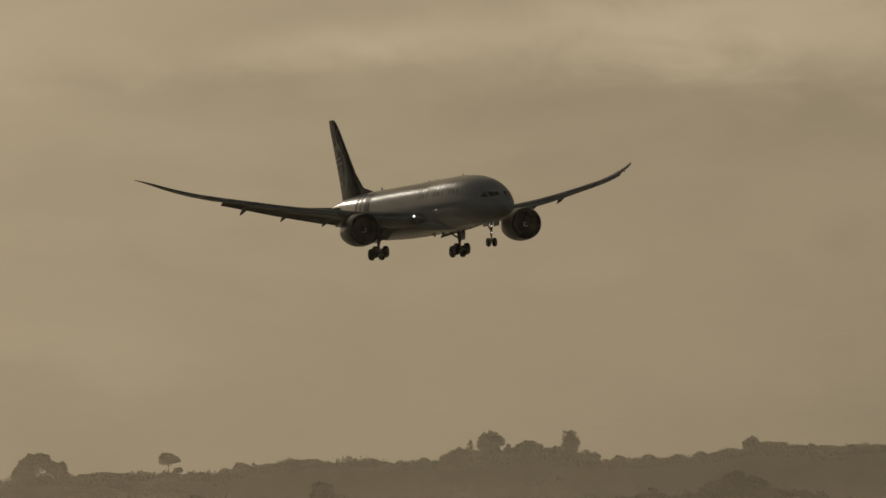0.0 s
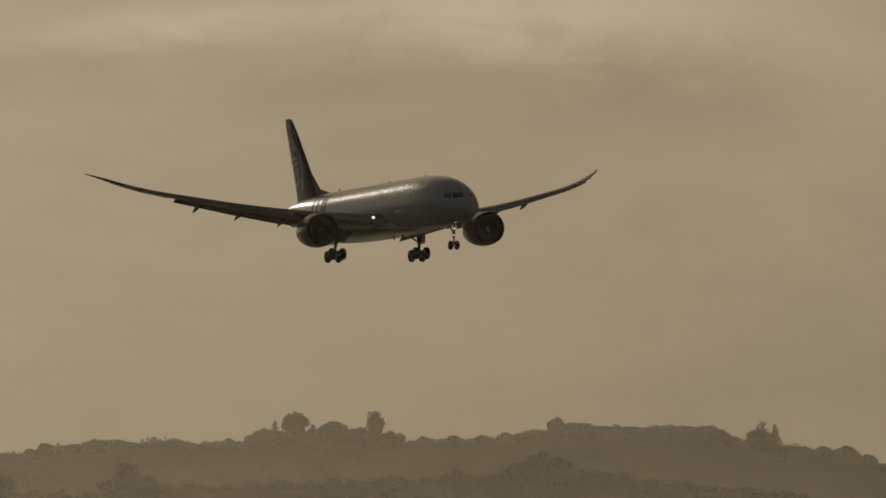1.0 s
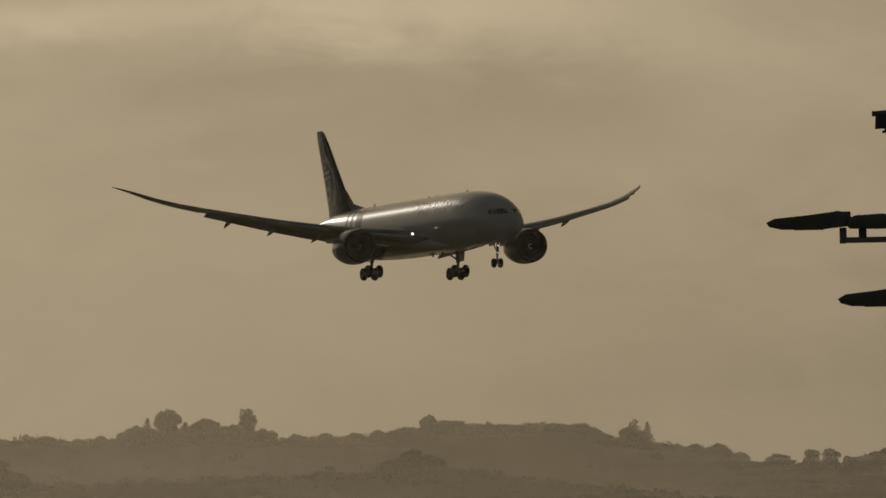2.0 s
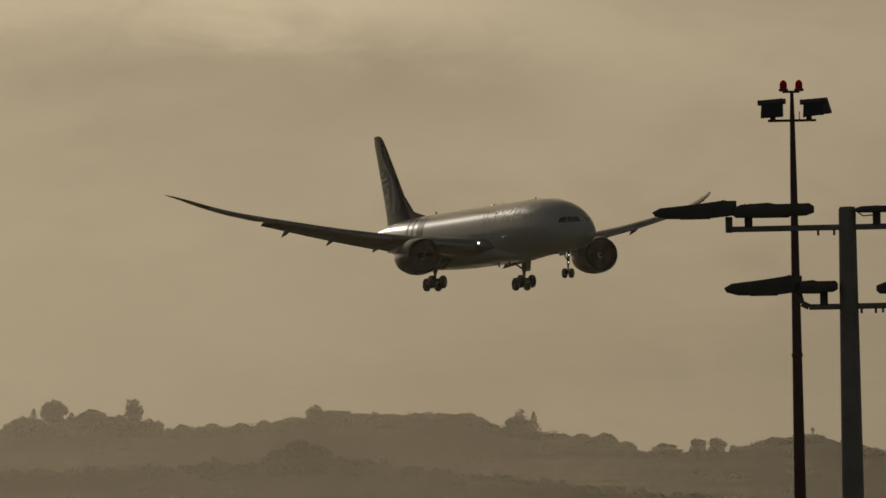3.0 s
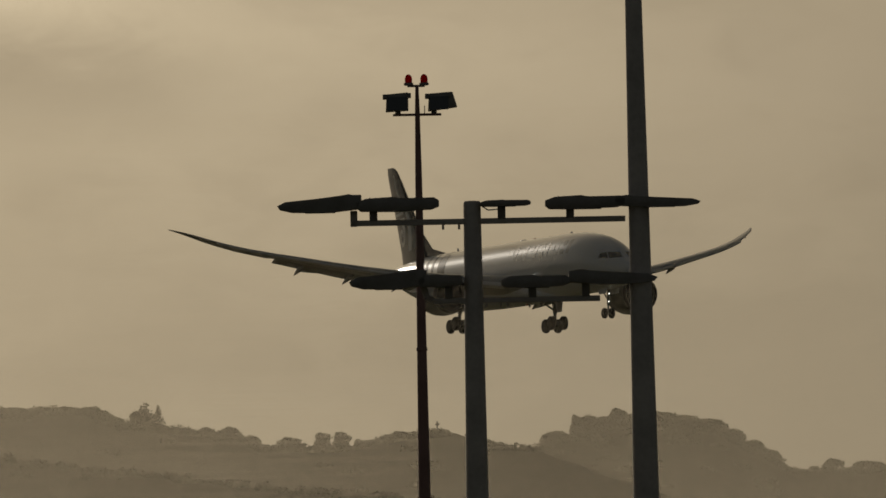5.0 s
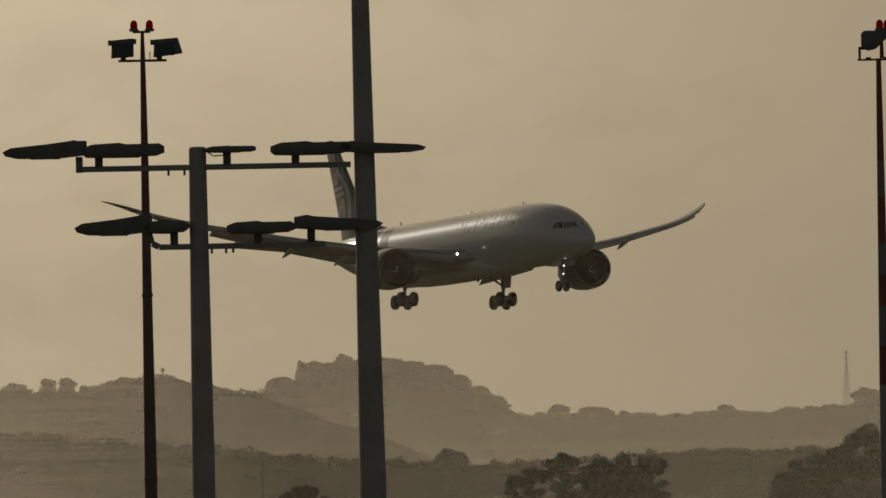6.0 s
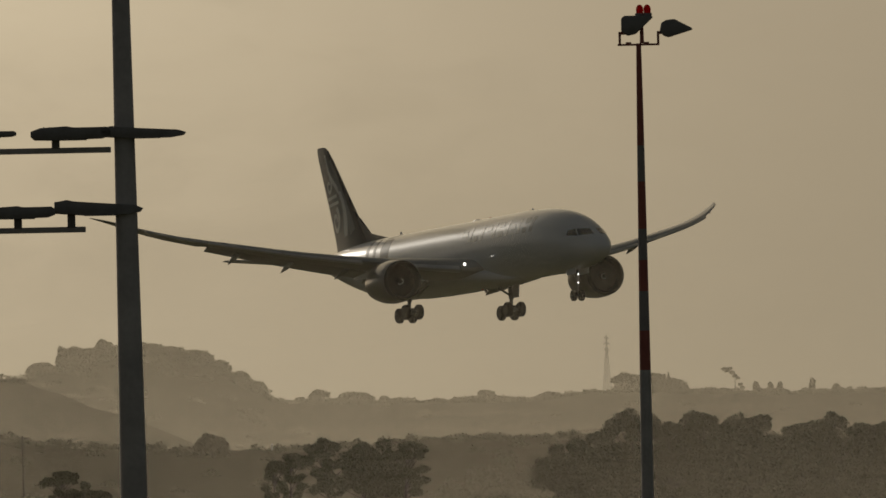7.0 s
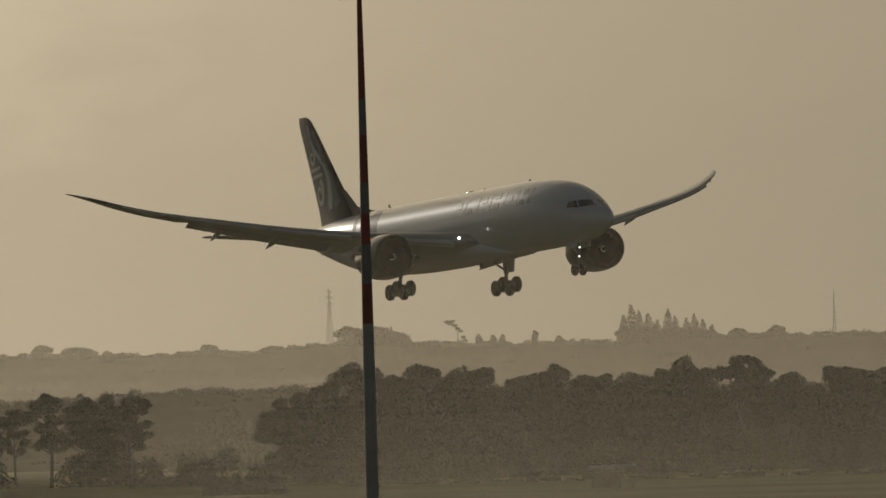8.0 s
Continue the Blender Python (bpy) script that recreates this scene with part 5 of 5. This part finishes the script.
def wheel(parent, c, r, w):
    """A tyre on its rim; the axle lies along y."""
    prof = [(-w / 2, r * 0.62), (-w / 2, r * 0.85), (-w * 0.36, r * 0.96), (-w * 0.15, r), (w * 0.15, r), (w * 0.36, r * 0.96), (w / 2, r * 0.85), (w / 2, r * 0.62)]
    wh = part("wheel", turned(prof, "Y", 24, c), M_TYRE, parent, "black tyre")
    part("rim", turned([(-w * 0.4, r * 0.2), (-w * 0.42, r * 0.6), (w * 0.42, r * 0.6), (w * 0.4, r * 0.2)], "Y", 16, c), M_GEAR, wh)
    return wh


def make_gear(plane):
    for side in (-1, 1):
        g = new("main_gear")
        g.parent = plane
        y = side * 4.9
        bm = bmesh.new()
        rod(bm, (-31.1, y - side * 0.2, -1.9), (-31.5, y, -3.7), 0.24, 0.22, 14)
        rod(bm, (-31.5, y, -3.7), (-31.64, y, -4.75), 0.15, 0.15, 14)
        part("strut", bm, M_GEAR, g, "grey shock strut")
        bm = bmesh.new()
        rod(bm, (-31.5, y - side * 0.1, -3.4), (-31.3, y - side * 2.1, -2.2), 0.10, 0.08)
        rod(bm, (-31.5, y, -3.4), (-29.4, y - side * 0.8, -2.0), 0.10, 0.08)
        part("brace", bm, M_GEAR, g)
        bm = bmesh.new()
        rod(bm, (-31.8, y, -3.9), (-32.3, y, -4.35), 0.07)
        rod(bm, (-32.3, y, -4.35), (-31.75, y, -4.7), 0.07)
        part("torque_link", bm, M_GEAR, g)
        tilt = radians(9)
        part("bogie_beam", rod(bmesh.new(), (-31.64 + 0.95 * math.cos(tilt), y, -4.78 + 0.95 * math.sin(tilt)), (-31.64 - 0.95 * math.cos(tilt), y, -4.78 - 0.95 * math.sin(tilt)), 0.17, n=12), M_GEAR, g)
        for fx in (0.73, -0.73):
            cx, cz = -31.64 + fx * math.cos(tilt), -4.78 + fx * math.sin(tilt)
            part("axle", rod(bmesh.new(), (cx, y - 0.85, cz), (cx, y + 0.85, cz), 0.10), M_GEAR, g)
            for dy in (-0.62, 0.62):
                wheel(g, (cx, y + dy, cz), 0.67, 0.50)
        bm = slab([(-30.4, -1.9), (-32.6, -1.9), (-32.3, -3.6), (-30.8, -3.6)], y + side * 0.38, y + side * 0.44)
        part("leg_door", bm, M_WHITE, g, "white gear leg door", smooth=False)
    g = new("nose_gear")
    g.parent = plane
    bm = bmesh.new()
    rod(bm, (-5.75, 0, -2.6), (-6.1, 0, -4.3), 0.15, 0.13, 12)
    rod(bm, (-6.1, 0, -4.3), (-6.16, 0, -5.05), 0.09, 0.09, 12)
    part("strut", bm, M_GEAR, g, "grey nose strut")
    part("axle", rod(bmesh.new(), (-6.16, -0.55, -5.09), (-6.16, 0.55, -5.09), 0.07), M_GEAR, g)
    for dy in (-0.36, 0.36):
        wheel(g, (-6.16, dy, -5.09), 0.50, 0.36)
    bm = bmesh.new()
    rod(bm, (-6.05, 0, -3.9), (-7.7, 0, -2.7), 0.07)
    part("drag_brace", bm, M_GEAR, g)
    for side in (-1, 1):
        part("nose_door", slab([(-4.9, -2.75), (-6.9, -2.85), (-6.8, -3.30), (-5.0, -3.25)], side * 0.62 - 0.025, side * 0.62 + 0.025), M_WHITE, g, "white nose gear door", smooth=False)
    for y, z in ((-0.10, -3.28), (-0.16, -4.02)):
        hs = part("lamp_housing", turned([(-0.14, 0.05), (-0.1, 0.13), (0.0, 0.15)], "X", 14, (-5.55, y, z)), M_GEAR, g)
        part("landing_lamp", turned([(0.0, 0.05), (0.02, 0.04), (0.03, 0.01)], "X", 14, (-5.545, y, z)), M_LIGHT, hs, "lit landing lamp")


def make_airliner():
    plane = new("airliner")
    xs = sorted({x for x, *_ in HULL} | set(np.linspace(-12, -38, 14)) | set(np.linspace(-38, -62, 20)) | set(np.linspace(-0.3, -12, 22)), reverse=True)
    rings = []
    for x in xs:
        w, top, low = hull_at(x)
        c, h = (top + low) / 2, (top - low) / 2
        rings.append([Vector((x, w * math.cos(a), c + h * math.sin(a))) for a in [2 * math.pi * i / 56 for i in range(56)]])
    hull = part("fuselage", loft(bmesh.new(), rings), M_WHITE, plane, "white painted fuselage")
    # wing-to-body fairing
    rings = []
    for x, w, low, high in ((-15.5, 0.5, -2.93, -2.7), (-17.6, 1.5, -3.02, -2.4), (-19.8, 2.35, -3.04, -1.75), (-22.2, 2.95, -3.08, -1.0), (-27, 3.2, -3.10, -0.75), (-33, 3.15, -3.10, -0.9), (-37, 2.95, -3.06, -1.4), (-40, 2.3, -2.99, -2.0), (-42.5, 1.0, -2.78, -2.5)):
        c, h = (low + high) / 2, (high - low) / 2
        rings.append([Vector((x, w * math.copysign(abs(math.cos(a)) ** 0.75, math.cos(a)), c + h * math.copysign(abs(math.sin(a)) ** 0.75, math.sin(a)))) for a in [2 * math.pi * i / 40 for i in range(40)]])
    part("belly_fairing", loft(bmesh.new(), rings), M_WHITE, plane, "smooth belly fairing")
    for side in (-1, 1):
        skin_patch("cockpit_window", plane, M_GLASS, ((-1.30, -0.07), (-2.3, -0.12)), ((-2.27, 0.46), (-3.05, 0.50)), side, label="dark cockpit window")
        skin_patch("cockpit_window", plane, M_GLASS, ((-2.42, -0.12), (-3.7, -0.04)), ((-3.13, 0.50), (-3.75, 0.42)), side, label="dark cockpit side window")
        # name panels along the forward hull, drawn as plain shapes
        for x0, x1, z0, z1 in ((-9.4, -10.0, 0.80, 2.1), (-10.5, -11.3, 0.80, 1.25), (-10.5, -11.3, 1.62, 2.1), (-11.9, -12.5, 0.80, 2.1), (-12.9, -13.9, 1.25, 1.70), (-14.3, -14.9, 0.80, 2.1), (-15.4, -16.5, 0.80, 1.3),
                               (-15.6, -16.7, 1.65, 2.1), (-17.2, -17.8, 0.80, 2.1), (-18.2, -19.3, 1.5, 2.0), (-19.8, -20.4, 0.80, 2.1), (-20.9, -21.8, 0.80, 1.3), (-22.3, -22.9, 0.80, 2.1), (-23.3, -24.6, 1.35, 1.9)):
            skin_patch("title_bar", hull, M_TITLE, ((x0, z0), (x1, z0)), ((x0 - 0.3, z1), (x1 - 0.3, z1)), side, out=0.012, n=3, m=4, label="grey title bar")
        # the dark sweep of the tail colours on the rear hull
        for k, (x0, w) in enumerate(((-40.2, 1.9), (-43.3, 0.6), (-45.0, 0.7))):
            skin_patch("tail_band", hull, M_BAND, ((x0, 0.2 + 0.15 * k), (x0 - w, 0.2 + 0.15 * k)), ((x0 - 1.6, 2.75), (x0 - 1.6 - w, 2.72)), side, out=0.012, n=3, m=8, label="grey curved band of the tail colours")
        # cabin windows
        for i in range(44):
            x = -9.3 - i * 0.92
            if 20.5 < -x < 21.8:
                continue
            skin_patch("cabin_window", hull, M_PORT, ((x, 0.30), (x - 0.26, 0.30)), ((x, 0.72), (x - 0.26, 0.72)), side, out=0.008, n=1, m=1)
        # wing root landing lamp
        part("wing_root_lamp", turned([(0.0, 0.12), (0.03, 0.08), (0.04, 0.01)], "X", 14, (-20.8, side * 4.1, -1.2)), M_LIGHT, plane, "lit landing lamp")
    for x, h in ((-14.5, 0.16), (-43.5, 0.3)):
        part("antenna", slab([(x, 2.94), (x - 0.45, 2.94), (x - 0.42, 2.96 + h), (x - 0.2, 2.96 + h)], -0.03, 0.03), M_WHITE, plane, smooth=False)
    part("antenna_dome", turned([(-0.9, 0.03), (-0.6, 0.14), (0, 0.18), (0.6, 0.14), (0.9, 0.03)], "X", 14, (-27, 0, 2.92)), M_WHITE, plane)
    for x, z in ((-24.0, 2.98), (-26.5, -3.14)):
        part("red_strobe", turned([(-0.1, 0.14), (0.02, 0.12), (0.1, 0.03)] if z > 0 else [(0.1, 0.14), (-0.02, 0.12), (-0.1, 0.03)], "Z", 12, (x, 0, z)), M_RED_LIGHT, plane, "red strobe lamp")
    for x in (-22.6, -25.5):
        part("belly_antenna", slab([(x, -3.04), (x - 0.5, -3.04), (x - 0.45, -3.44), (x - 0.2, -3.44)], -0.04, 0.04), M_BLACK, plane, smooth=False)
    part("tail_outlet", turned([(-62.15, 0.16), (-62.35, 0.14), (-62.36, 0.02)], "X", 14, (0, 0, 1.62)), M_DARK_METAL, plane)
    for side in (-1, 1):
        make_wing(plane, side)
        make_engine(plane, side)
    make_tail(plane)
    make_gear(plane)
    return tagged(plane, "white twin-engine airliner with a dark tail, wheels down for landing", "airliner")


airliner = make_airliner()


def motions():
    walk(airliner, [
        (0.0, pose(7.32, 2004.06, 53.67, 1.28, -1.78, -71.20)),
        (0.5, pose(15.77, 1970.33, 51.68, 0.41, -1.79, -71.31)),
        (1.0, pose(24.38, 1936.59, 49.72, -0.17, -1.87, -71.20)),
        (2.5, pose(50.26, 1835.39, 44.40, -0.44, -1.81, -70.86)),
        (3.5, pose(67.70, 1767.92, 40.93, -0.29, -1.86, -70.61)),
        (4.0, pose(76.47, 1734.19, 39.23, -0.38, -2.08, -70.42)),
        (5.5, pose(102.17, 1632.99, 33.96, -0.69, -2.41, -70.99)),
        (6.0, pose(110.68, 1599.25, 32.23, -0.86, -2.83, -70.75)),
        (6.5, pose(119.42, 1565.52, 30.65, -0.14, -3.10, -70.80)),
        (7.0, pose(128.07, 1531.79, 29.13, 0.56, -3.24, -70.70)),
        (7.5, pose(137.18, 1498.05, 27.69, 0.94, -3.36, -70.76)),
        (8.0, pose(145.66, 1464.32, 26.34, 0.78, -3.31, -70.97)),
    ])


motions()
